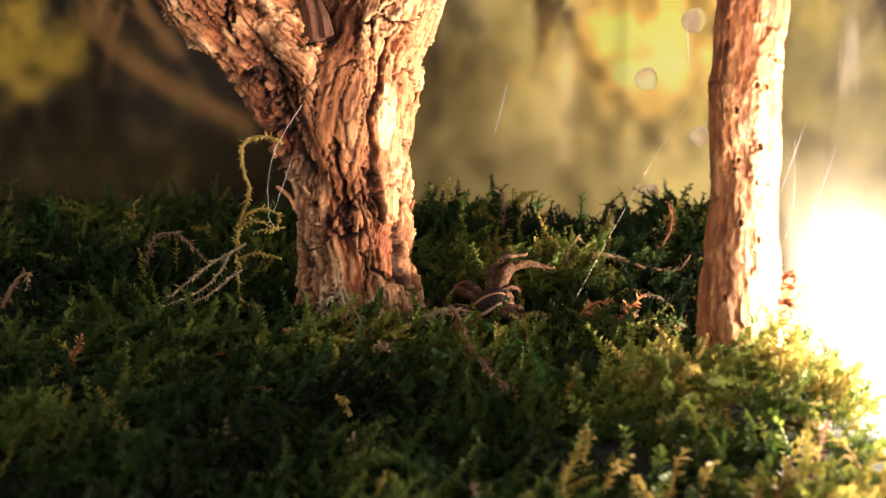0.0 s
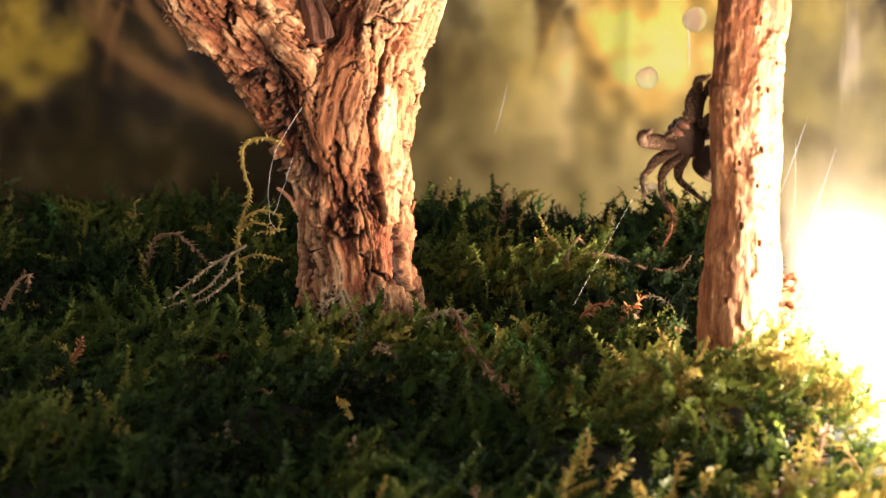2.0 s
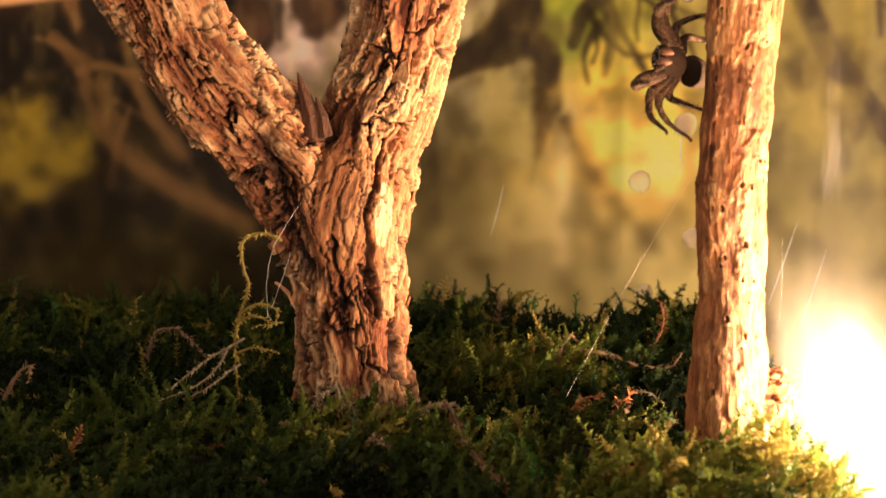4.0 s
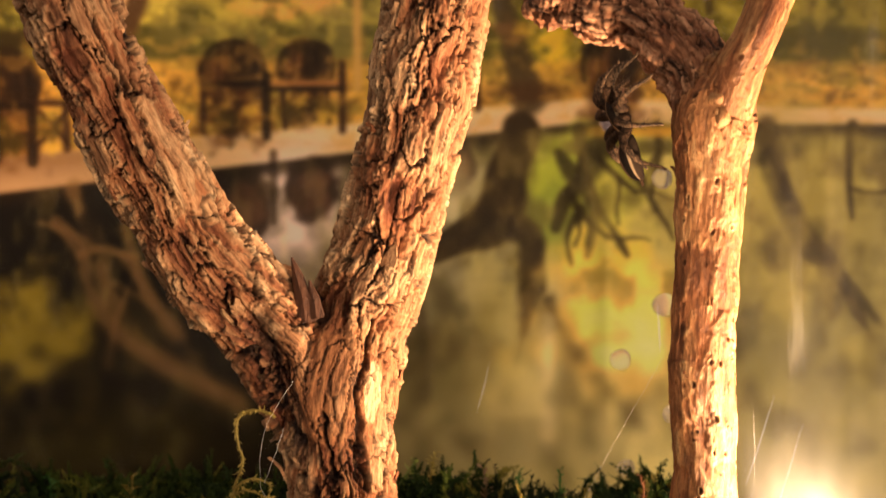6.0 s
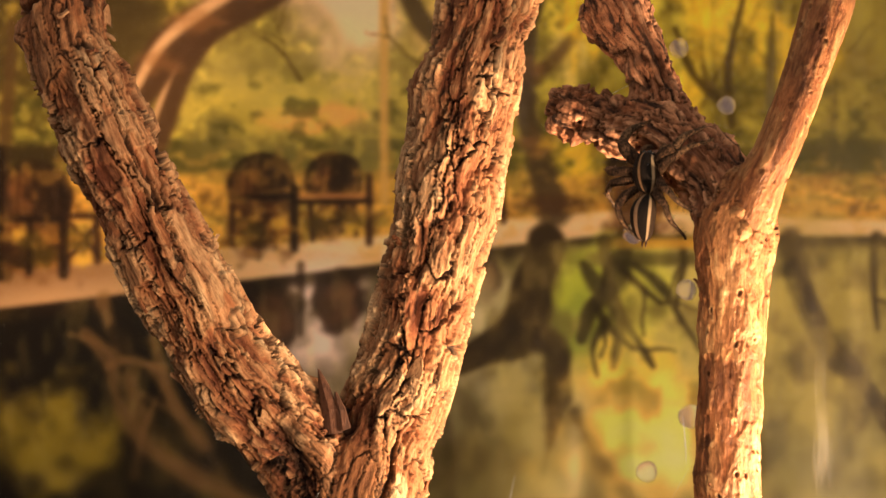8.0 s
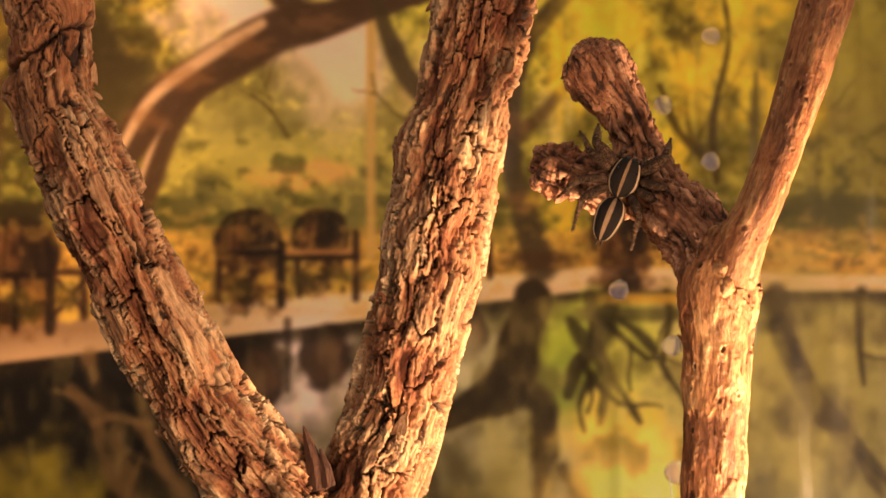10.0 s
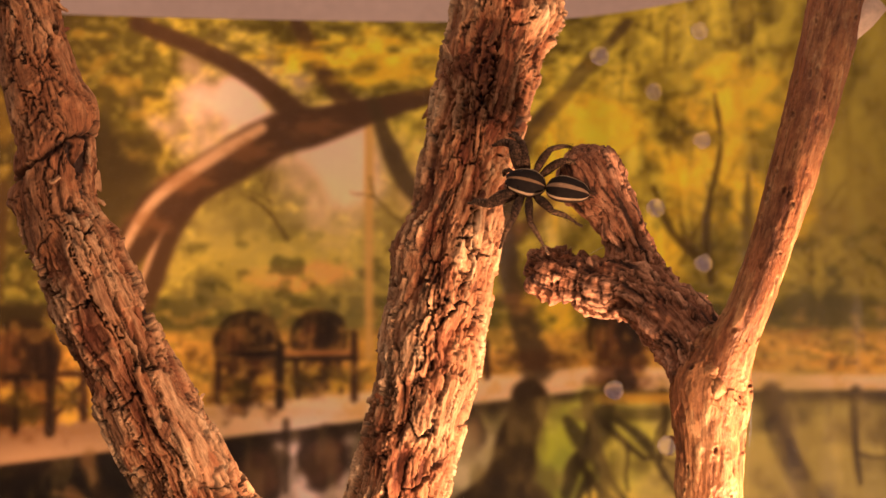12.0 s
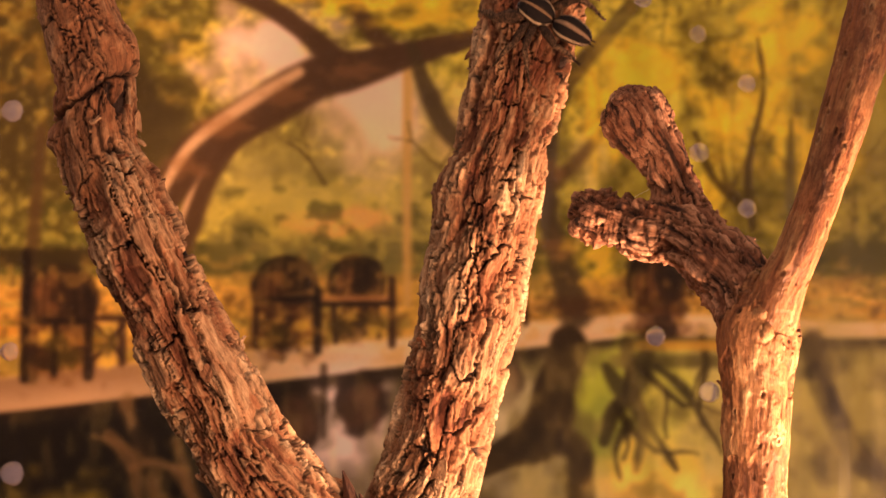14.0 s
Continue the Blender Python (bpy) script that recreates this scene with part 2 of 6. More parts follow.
def rough_bark(co, quads, branches, seed=3):
    """Plated bark: long ragged plates in stacked layers, split lengthwise into slats and scales, with deep narrow fissures."""
    n = normals_of(co, quads)
    who, q = along_limbs(co, branches)
    warp = np.stack([fbm(co * 0.16, 2, seed + k) for k in (11, 12, 13)], 1)
    jag = np.stack([fbm(co * 1.3, 2, seed + k) for k in (14, 15, 16)], 1)
    qs = q + warp * (1.6, 1.6, 3.0)
    edge, cid = plated(qs, jag, (3.2, 3.2, 11.0), seed, 0.16)
    edge2, gid = plated(qs, jag, (1.15, 1.15, 8.5), seed + 31, 0.22)
    _, hid = plated(qs, jag, (0.55, 0.55, 5.0), seed + 47, 0.34)
    fibre = fbm(qs * (1.7, 1.7, 0.10), 3, seed + 5)
    chip = step(0.08, 0.12, fbm(qs * (0.8, 0.8, 0.45) + jag * 0.25, 2, seed + 71))
    pile = fbm(qs * (0.30, 0.30, 0.12) + jag * 0.07, 3, seed + 7)
    layer = step(-0.16, -0.145, pile) + step(-0.02, -0.005, pile) + step(0.13, 0.145, pile) - 1.5
    wide = 0.028 + 0.15 * step(0.45, 0.95, vnoise(qs * (0.2, 0.2, 0.12), seed + 21) * 0.5 + 0.5)
    crack = 1 - step(wide * 0.5, wide, edge)
    crack2 = (1 - step(0.03, 0.11, edge2)) * step(0.75, 0.9, gid + 0.4 * cid)
    seam = 1 - step(0.008, 0.030, np.abs(fbm(qs * (0.5, 0.5, 0.05) + jag * 0.06, 3, seed + 51)))
    lip = (1 - step(0.0, 0.35, edge)) * step(0.4, 0.8, cid)
    stack = 0.36 * layer + 0.45 * (cid - 0.5) + 0.30 * (gid - 0.5)
    d = 0.20 + 1.15 * stack + 0.20 * (hid - 0.5) + 0.16 * lip + 0.26 * fibre - 1.25 * np.maximum(crack, 0.75 * seam) - 0.42 * crack2 - 0.22 * chip + 0.9 * fbm(co * 0.11, 2, seed + 60)
    tone = 0.46 + 0.38 * stack + 0.22 * (hid - 0.5) + 0.22 * (gid - 0.5) + 0.45 * fibre - 0.10 * chip + 0.25 * warp[:, 0]
    dark = np.maximum(np.maximum(crack, 0.9 * seam), 0.75 * crack2)
    return co + n * d[:, None], dict(plate=np.clip(tone, 0, 1), crack=np.clip(dark + 0.3 * step(0.25, 0.45, -fibre), 0, 0.97), fu=q[:, 0], fv=q[:, 1], fs=q[:, 2]), who, q


def split_limbs(thing, co, quads, who, names, material_, fields, scale=M):
    """One mesh a limb out of the common skin."""
    owner = who[quads[:, 0]]
    for b, name in enumerate(names):
        mine = quads[owner == b]
        if not len(mine):
            continue
        used, inv = np.unique(mine, return_inverse=True)
        me = mesh_from(name, co[used] * scale, inv.reshape(-1, 4), material_, True, [(k, v[used]) for k, v in fields.items()])
        part(name, me, thing)


def flakes(thing, co, n, limbs, count, mat, size, seed):
    """Loose scales of bark that stand off the surface."""
    r = np.random.default_rng(seed)
    pick = r.choice(np.flatnonzero((co[:, 1] < 3) & (co[:, 2] > -3) & (co[:, 2] < 115)), count, replace=False)
    co, n = co[pick], n[pick]
    axis = np.zeros_like(co)
    best = np.full(len(co), 1e9)
    for rows in limbs:
        p = spline(rows, 50)
        t = frames_along(p[:, :3])[0]
        d = np.linalg.norm(co[:, None] - p[None, :, :3], axis=2)
        k = d.argmin(1)
        near = d[np.arange(len(co)), k] - p[k, 3]
        axis[near < best] = t[k][near < best]
        best = np.minimum(best, near)
    for i in range(count):
        up = axis[i] * r.choice((-1, 1))
        up = up - n[i] * up.dot(n[i])
        up /= np.linalg.norm(up)
        side = np.cross(up, n[i])
        long, wide, lift = size * r.uniform(1.2, 3.4), size * r.uniform(0.5, 1.3), r.uniform(0.05, 0.28)
        top, low = [], []
        for a in range(5):
            for b in range(4):
                u, w = a / 4, b / 3 - 0.5
                edge = wide * (0.75 + 0.35 * math.sin(2.2 * u + i)) * (1 - 0.45 * u * u)
                q = co[i] + up * long * (u + 0.12 * math.sin(5 * w + i)) + side * 2 * edge * w + n[i] * (long * lift * u * u - 0.5 * wide * w * w - 0.15) + n[i] * 0.10 * r.uniform(-1, 1)
                top.append(q + n[i] * 0.16)
                low.append(q - n[i] * 0.16)
        v = np.array(top + low)
        f = []
        for a in range(4):
            for b in range(3):
                k = a * 4 + b
                f += [(k, k + 1, k + 5, k + 4), (k + 20, k + 24, k + 25, k + 21)]
        rim = [0, 1, 2, 3, 7, 11, 15, 19, 18, 17, 16, 12, 8, 4]
        f += [(rim[k], rim[k - 1], rim[k - 1] + 20, rim[k] + 20) for k in range(len(rim))]
        tone = r.uniform(0.1, 0.8)
        part("bark_flake", mesh_from("bark_flake", v * M, f, mat, False, [("plate", np.full(40, tone)), ("crack", np.full(40, r.uniform(0, 0.25))), ("bare", np.zeros(40)), ("fu", v @ side + i), ("fv", v @ n[i]), ("fs", v @ up)]), thing)


def forked_branch():
    """The thick branch with the plated bark, planted upright, forking into two limbs."""
    thing = tagged(new("forked_branch"), "thick forked branch with cracked orange-brown plated bark, planted in moss", "branch")
    main = [(-13, 0, -14, 7.9), (-12.9, 0, -4.6, 7.4), (-13.1, 0, 0.5, 7.0), (-13.2, 0, 5.6, 6.9), (-13.5, 0, 12.7, 7.4), (-13.8, 0, 18, 8.2), (-13.0, 0.5, 23, 7.9), (-11.0, 1.5, 29, 6.6), (-8.0, 2, 36.6, 6.1),
            (-5.4, 3, 46.6, 6.0), (-3.4, 3, 55, 6.3), (-1.1, 4, 66.4, 6.4), (0.8, 4, 76.5, 6.1), (3.1, 4, 86, 6.2), (5.8, 4, 97.8, 7.0), (7.2, 5, 104, 6.9), (8.4, 5, 111, 6.8), (9.6, 5, 126, 6.8)]
    left = [(-14.6, 0, 11, 4.6), (-16.4, 0, 18, 6.8), (-20, -0.4, 25.1, 6.5), (-25.7, -2, 31.8, 6.1), (-31.6, -5, 38.8, 5.8), (-35.4, -8, 47, 5.6), (-41.4, -11, 59, 5.5), (-45.7, -12, 68.9, 5.2),
            (-49.3, -12, 76, 5.0), (-50.2, -12, 87, 4.4), (-53.6, -12, 98.5, 3.9), (-56, -12, 110, 3.7), (-58, -12, 122, 3.6)]
    limbs = [main, left]
    co, quads = solid(limbs, 0.19, 18)
    new_co, fields, who, q = rough_bark(co, quads, limbs)
    nrm = normals_of(co, quads)
    # the smooth bare face below the fork, and the bare collar high on the second limb
    def near(c, r):
        return np.exp(-(((co - np.array(c)) / np.array(r)) ** 2).sum(1))

    def beside(a, b, w):
        a, b = np.array(a, float), np.array(b, float)
        u = np.clip(((co - a) @ (b - a)) / ((b - a) @ (b - a)), 0, 1)
        return np.exp(-(((co - a - u[:, None] * (b - a)) / w) ** 2).sum(1))
    bare = step(0.42, 0.52, near((-12.5, -8, 20.5), (8.0, 14, 9.0)) + 0.22 * fbm(co * (0.6, 0.6, 0.25), 3, 8))
    bare = np.maximum(bare, step(0.4, 0.6, near((-50.5, -17, 76.5), (4.5, 8, 6.5)) + 0.25 * fbm(co * 0.4, 3, 5)))
    high = step(70, 80, co[:, 2] + 4 * fbm(co * 0.3, 2, 6)) * (who == 1)
    red = np.maximum(0.8 * step(0.4, 0.7, near((-8, -5, 39), (5, 6, 3)) + 0.3 * fbm(co * 0.6, 3, 5)), 0.8 * step(0.4, 0.7, near((-19, -7, 25.5), (3, 5, 3.5)) + 0.3 * fbm(co * 0.8, 3, 15)))
    keep = 1 - np.maximum(0.6 * bare, 0.5 * high)
    new_co = co + (new_co - co) * keep[:, None]
    fields["bare"] = np.maximum(np.maximum(0.75 * bare, 0.55 * high), red)
    fields["crack"] = fields["crack"] * (1 - 0.15 * bare)
    pale = step(0.45, 0.6, np.exp(-((co[:, 0] + 8.8 - 0.13 * (co[:, 2] - 20)) / 1.3) ** 2 - ((co[:, 1] + 8) / 7) ** 2 - ((co[:, 2] - 20.5) / 5.4) ** 2) + 0.36 * fbm(co * (0.8, 0.8, 0.22), 3, 15))
    fields["plate"] = np.maximum(fields["plate"] * (1 - pale), 0.9 * pale)
    fields["bare"] = fields["bare"] * (1 - pale)
    # knot hole in the fork, the dark cleft under the second limb, the sheath that ends in a torn rim
    hole = near((-16.0, -6.5, 30.2), (1.3, 4, 1.2))
    cleft = beside((-23.0, -6.5, 29.5), (-18.2, -7, 12), (1.5, 6, 1.5)) * (co[:, 1] < 0) * (0.85 + 0.5 * vnoise(co * 0.5, 4))
    gash = np.zeros(len(co))
    for rows in ([(-8.6, 29), (-9.6, 24.5), (-10.8, 21), (-10.6, 16), (-10.9, 9)], [(-14.8, 17.5), (-14.2, 13), (-13.6, 8.5)], [(-7.0, 17), (-7.6, 12), (-8.0, 5)], [(-16.4, 8), (-14.8, 5.5), (-12.5, 6.0)], [(-11.6, 14), (-10.4, 11), (-9.4, 7.5)]):
        for (x0, z0), (x1, z1) in zip(rows[:-1], rows[1:]):
            jx, jz = co[:, 0] + 0.7 * fbm(co * 0.9, 2, 35), co[:, 2]
            u = np.clip(((jx - x0) * (x1 - x0) + (jz - z0) * (z1 - z0)) / ((x1 - x0) ** 2 + (z1 - z0) ** 2), 0, 1)
            off = np.hypot(jx - x0 - u * (x1 - x0), jz - z0 - u * (z1 - z0))
            gash = np.maximum(gash, (1 - step(0.16, 0.42, off)) * (co[:, 1] < 0))
    rim = co[:, 2] - 84.5 - 0.75 * (co[:, 0] + 50) + 0.8 * fbm(co * 0.8, 2, 33)
    sheath = step(-0.25, 0.25, rim) * (who == 1)
    gap = np.exp(-((rim + 0.35) / 0.45) ** 2) * (who == 1)
    knuckle = 1.6 * near((-41.5, -12, 75), (2.5, 4, 3)) + 1.4 * near((-54.5, -12, 78.5), (2, 4, 2.2)) + 1.2 * near((-46.3, -12, 91), (2, 4, 3)) + 1.6 * near((13.5, 3, 107), (4, 6, 3)) + 1.3 * near((-6.5, 3, 75), (2, 4, 4))
    push = 0.55 * sheath - 0.7 * gap - 1.1 * gash - 2.6 * hole - 2.0 * cleft + knuckle
    new_co = new_co + nrm * push[:, None]
    fields["crack"] = np.clip(np.maximum(fields["crack"], np.maximum(1.2 * hole, np.maximum(np.maximum(0.9 * gap, 0.95 * gash), 1.1 * cleft))), 0, 0.97)
    split_limbs(thing, new_co, quads, np.where((who == 0) & (co[:, 2] < 27), 2, who), ["limb", "limb", "trunk"], BARK, fields)
    flakes(thing, new_co, normals_of(new_co, quads), limbs, 110, BARK, 0.8, 4)
    # the dark splinter standing in the fork
    for rows, w in (([(-17.0, -4.5, 29.0), (-17.6, -5.0, 32.0), (-18.3, -5.0, 34.6), (-19.0, -4.8, 37.0)], [1.3, 1.2, 0.8, 0.12]), ([(-15.8, -5, 29.5), (-16.3, -5.4, 32.0), (-16.9, -5.4, 34.2)], [1.0, 0.9, 0.15])):
        v, f = tube(np.array(rows), w, 7)
        v = v + np.stack([fbm(v * 0.8, 2, k) for k in (1, 2, 3)], 1) * 0.5
        k = len(v)
        part("splinter", mesh_from("splinter", v * M, f, BARK, False, [("plate", np.full(k, 0.15)), ("crack", np.full(k, 0.75)), ("bare", np.zeros(k)), ("fu", v[:, 0]), ("fv", v[:, 1]), ("fs", v[:, 2])]), thing, "dark splinter of bark in the fork")
    return thing


def nearer(row, y):
    """The same limb seen from the stand, moved to another depth."""
    k = (y + 202) / (row[1] + 202)
    return (row[0] * k, y, 48 + (row[2] - 48) * k, row[3] * k)


def slender_branch():
    """The slender branch with the thinner bark: stem, a long side branch, and a gnarled stub that divides."""
    thing = tagged(new("slender_branch"), "slender upright branch with flaky orange bark and a gnarled side stub", "branch")
    stem = [(30.6, -24, -14, 5.2), (30.4, -24, -4.4, 4.7), (30.2, -24, 4, 4.4), (30.0, -24, 10.9, 3.75), (30.1, -24, 17.1, 3.45), (29.7, -24, 24, 3.7), (29.8, -24, 31.1, 3.6),
            (30.2, -24, 39.3, 3.6), (30.5, -24, 47.5, 4.0), (30.8, -24, 54, 4.7), (32.0, -25, 58, 3.6)]
    branch = [(31.2, -25, 53, 3.3), (33.2, -27, 59.6, 2.7), (34.6, -28, 62.6, 2.4), (37.0, -28.5, 69.2, 2.4), (40.1, -29, 78.5, 2.75), (43.4, -29.5, 90, 3.1), (45.4, -30, 97.6, 3.3),
              (47, -30, 108, 3.4), (48.5, -30, 118, 3.4)]
    stub = [(31.0, -24, 54, 4.4), (29.6, -20, 59.5, 4.3), (27.4, -14, 63.3, 4.3), (24.4, -8, 67.0, 4.0), (20, -5, 68.0, 3.5), (16.0, -3, 69.2, 2.9), (13.4, -2, 70.4, 3.0), (11.8, -1.6, 71.3, 2.7), (10.9, -1.4, 71.8, 1.2)]
    prong = [(25.6, -7, 67, 3.7), (24.2, -6, 72.4, 3.2), (22.2, -6, 77.0, 3.3), (20.0, -6, 80.4, 4.2), (18.8, -6, 82.6, 4.6), (17.8, -6, 84.6, 3.8), (17.2, -6, 86.2, 1.6)]
    knob = [(31.5, -24, 1.2, 3.4), (34.4, -24, 2.2, 3.1), (36.4, -24, 2.6, 2.6), (37.6, -24, 2.8, 1.2)]
    stub, prong = [nearer(row, row[1] - 0.25 * (row[1] + 24)) for row in stub], [nearer(row, row[1] - 0.25 * (row[1] + 24)) for row in prong]
    limbs = [stem, branch, stub, prong, knob]
    co, quads = solid(limbs, 0.17, 8)
    n = normals_of(co, quads)
    who, q = along_limbs(co, limbs)
    gnarl = np.isin(who, (2, 3, 4)).astype(float)
    warp = np.stack([fbm(co * 0.25, 2, k) for k in (41, 42, 43)], 1)
    jag = np.stack([fbm(co * 1.8, 2, k) for k in (44, 45, 46)], 1)
    qs = q + warp * (0.8, 0.8, 1.6)
    slim = (who == 1).astype(float)
    edge, cid = plated(qs, jag, (1.15, 1.15, 5.0), 7, 0.30)
    _, gid = plated(qs, jag, (0.5, 0.5, 3.0), 17, 0.36)
    g1, g2, pid = voronoi(qs / (1.1, 1.1, 1.9) + jag * 0.1, 27)
    scar = (1 - step(0.15, 0.27, g1)) * step(0.45, 0.55, pid)
    rim = (1 - step(0.24, 0.40, g1)) * step(0.45, 0.55, pid) - scar
    peel = step(0.05, 0.07, fbm(qs * (0.45, 0.45, 0.16) + jag * 0.08, 3, 23))
    fibre = fbm(qs * (1.6, 1.6, 0.2), 3, 24)
    lump = fbm(co * 0.30, 3, 77)
    wrinkle = 1 - np.abs(fbm(np.stack([qs[:, 0] * 0.25, qs[:, 1] * 0.25, qs[:, 2] * 1.1], 1) + jag * 0.15, 2, 78)) * 3.0
    split = (1 - step(0.02, 0.10, edge)) * step(0.3, 0.45, cid)
    cross = (who == 2) * (co[:, 0] < 22)
    calm = 0.16 * peel + 0.16 * (cid - 0.5) + 0.10 * (gid - 0.5) + 0.14 * fibre + 0.40 * lump - 0.34 * scar + 0.16 * rim
    calm = calm * (1 - 0.55 * slim)
    wild = 0.60 * (cid - 0.5) + 0.30 * (gid - 0.5) + 0.36 * fibre + 1.2 * lump + 0.5 * fbm(co * 0.8, 2, 79) - 0.55 * split - 0.5 * scar + 0.55 * wrinkle * (0.2 + 0.8 * cross)
    wild = wild * np.where((who == 3) & (co[:, 2] > 76), 0.6, 1.0)
    d = calm * (1 - gnarl) + wild * gnarl
    tone = np.where(gnarl > 0.5, 0.5 + 0.7 * (cid - 0.5) + 0.5 * (gid - 0.5) + 0.5 * fibre, 0.45 + 0.22 * peel + 0.35 * (cid - 0.5) + 0.4 * fibre + 0.3 * rim)
    fields = dict(plate=np.clip(tone, 0, 1), crack=np.clip(0.92 * scar * (1 - 0.4 * slim) + 0.45 * (1 - slim) * step(0.12, 0.4, -fibre) + gnarl * (0.85 * split + 0.5 * step(0.15, 0.4, -fibre) + 0.4 * cross * step(0.3, -0.3, wrinkle)), 0, 0.95),
                  bare=0.6 * step(0.0, 0.3, fbm(co * (0.4, 0.4, 0.15), 3, 90)) * (1 - peel), fu=q[:, 0], fv=q[:, 1], fs=q[:, 2])
    new_co = co + n * d[:, None]
    owner = who.copy()
    split_limbs(thing, new_co, quads, np.where(np.isin(owner, (2, 3)), 9, owner), ["stem", "limb", "-", "-", "knot"], SMOOTH_BARK, fields)
    split_limbs(thing, new_co, quads, np.where(owner == 2, 0, np.where(owner == 3, 1, 9)), ["stub", "stub"], STUB_BARK, fields)
    nn = normals_of(new_co, quads)
    flakes(thing, new_co[gnarl > 0.5], nn[gnarl > 0.5], limbs[2:4], 44, STUB_BARK, 0.40, 9)
    flakes(thing, new_co[gnarl < 0.5], nn[gnarl < 0.5], limbs[:2], 40, SMOOTH_BARK, 0.34, 10)
    # torn bark under the side branch, and its pale broken twig
    for c, to, w in (((29.2, -27.2, 55.0), (31.6, -28.2, 56.6), 1.2), ((30.6, -27.8, 52.6), (31.2, -28.2, 55.2), 0.9)):
        v, f = tube([c, ((c[0] + to[0]) / 2, c[1] - 0.7, (c[2] + to[2]) / 2), to], [w * 0.35, w, w * 0.4], 14)
        k = len(v)
        v = v + np.stack([fbm(v * 0.9, 2, q) for q in (4, 5, 6)], 1) * 0.5
        part("torn_bark", mesh_from("torn_bark", v * M, f, SMOOTH_BARK, True, [("plate", np.full(k, 0.8)), ("crack", np.zeros(k)), ("bare", np.zeros(k)), ("fu", v[:, 0]), ("fv", v[:, 1]), ("fs", v[:, 2])]), thing, "pale torn bark below the side branch")
    v, f = tube([(46.5, -30, 95.5), (48.6, -30.5, 97.0), (50.2, -31, 98.6)], [1.9, 1.7, 1.5], 12)
    part("broken_twig", mesh_from("broken_twig", v * M, f, PALE_WOOD), thing, "pale broken end of a twig")
    return thing


forked_branch()
slender_branch()


# ---- ground and moss ----
def lie(x, y):
    """Height of the soil under the moss, in mm, at x, y in mm."""
    p = np.stack([x, y, np.zeros_like(x)], 1)
    h = -7.5 + 1.8 * fbm(p * 0.05, 3, 60) + 2.6 * fbm(p * 0.13, 2, 61)
    h += 1.2 * np.exp(-(((x - 5) / 14) ** 2 + ((y + 18) / 14) ** 2))
    h += 3.4 * np.exp(-(((x - 26) / 13) ** 2 + ((y + 42) / 11) ** 2)) + 2.6 * np.exp(-(((x - 16) / 8) ** 2 + ((y + 16) / 8) ** 2)) + 2.0 * np.exp(-(((x - 5) / 7) ** 2 + ((y - 8) / 6) ** 2)) + 3.5 * np.exp(-(((x - 4) / 13) ** 2 + ((y - 36) / 11) ** 2)) + 1.5 * np.exp(-(((x - 40) / 12) ** 2 + ((y - 38) / 12) ** 2))
    return h


def ground():
    xs, ys = np.linspace(-110, 40, 110), np.linspace(-110, 58, 120)
    gx, gy = np.meshgrid(xs, ys)
    z = lie(gx.ravel(), gy.ravel()) - 1.5
    v = np.stack([gx.ravel(), gy.ravel(), z], 1) * M
    i = np.arange(len(ys) - 1)[:, None] * len(xs) + np.arange(len(xs) - 1)[None]
    f = np.stack([i, i + 1, i + len(xs) + 1, i + len(xs)], -1).reshape(-1, 4)
    return tagged(new("ground", mesh_from("ground", v, f, SOIL)), "dark soil under the moss", "ground", kind="structure")


ground()


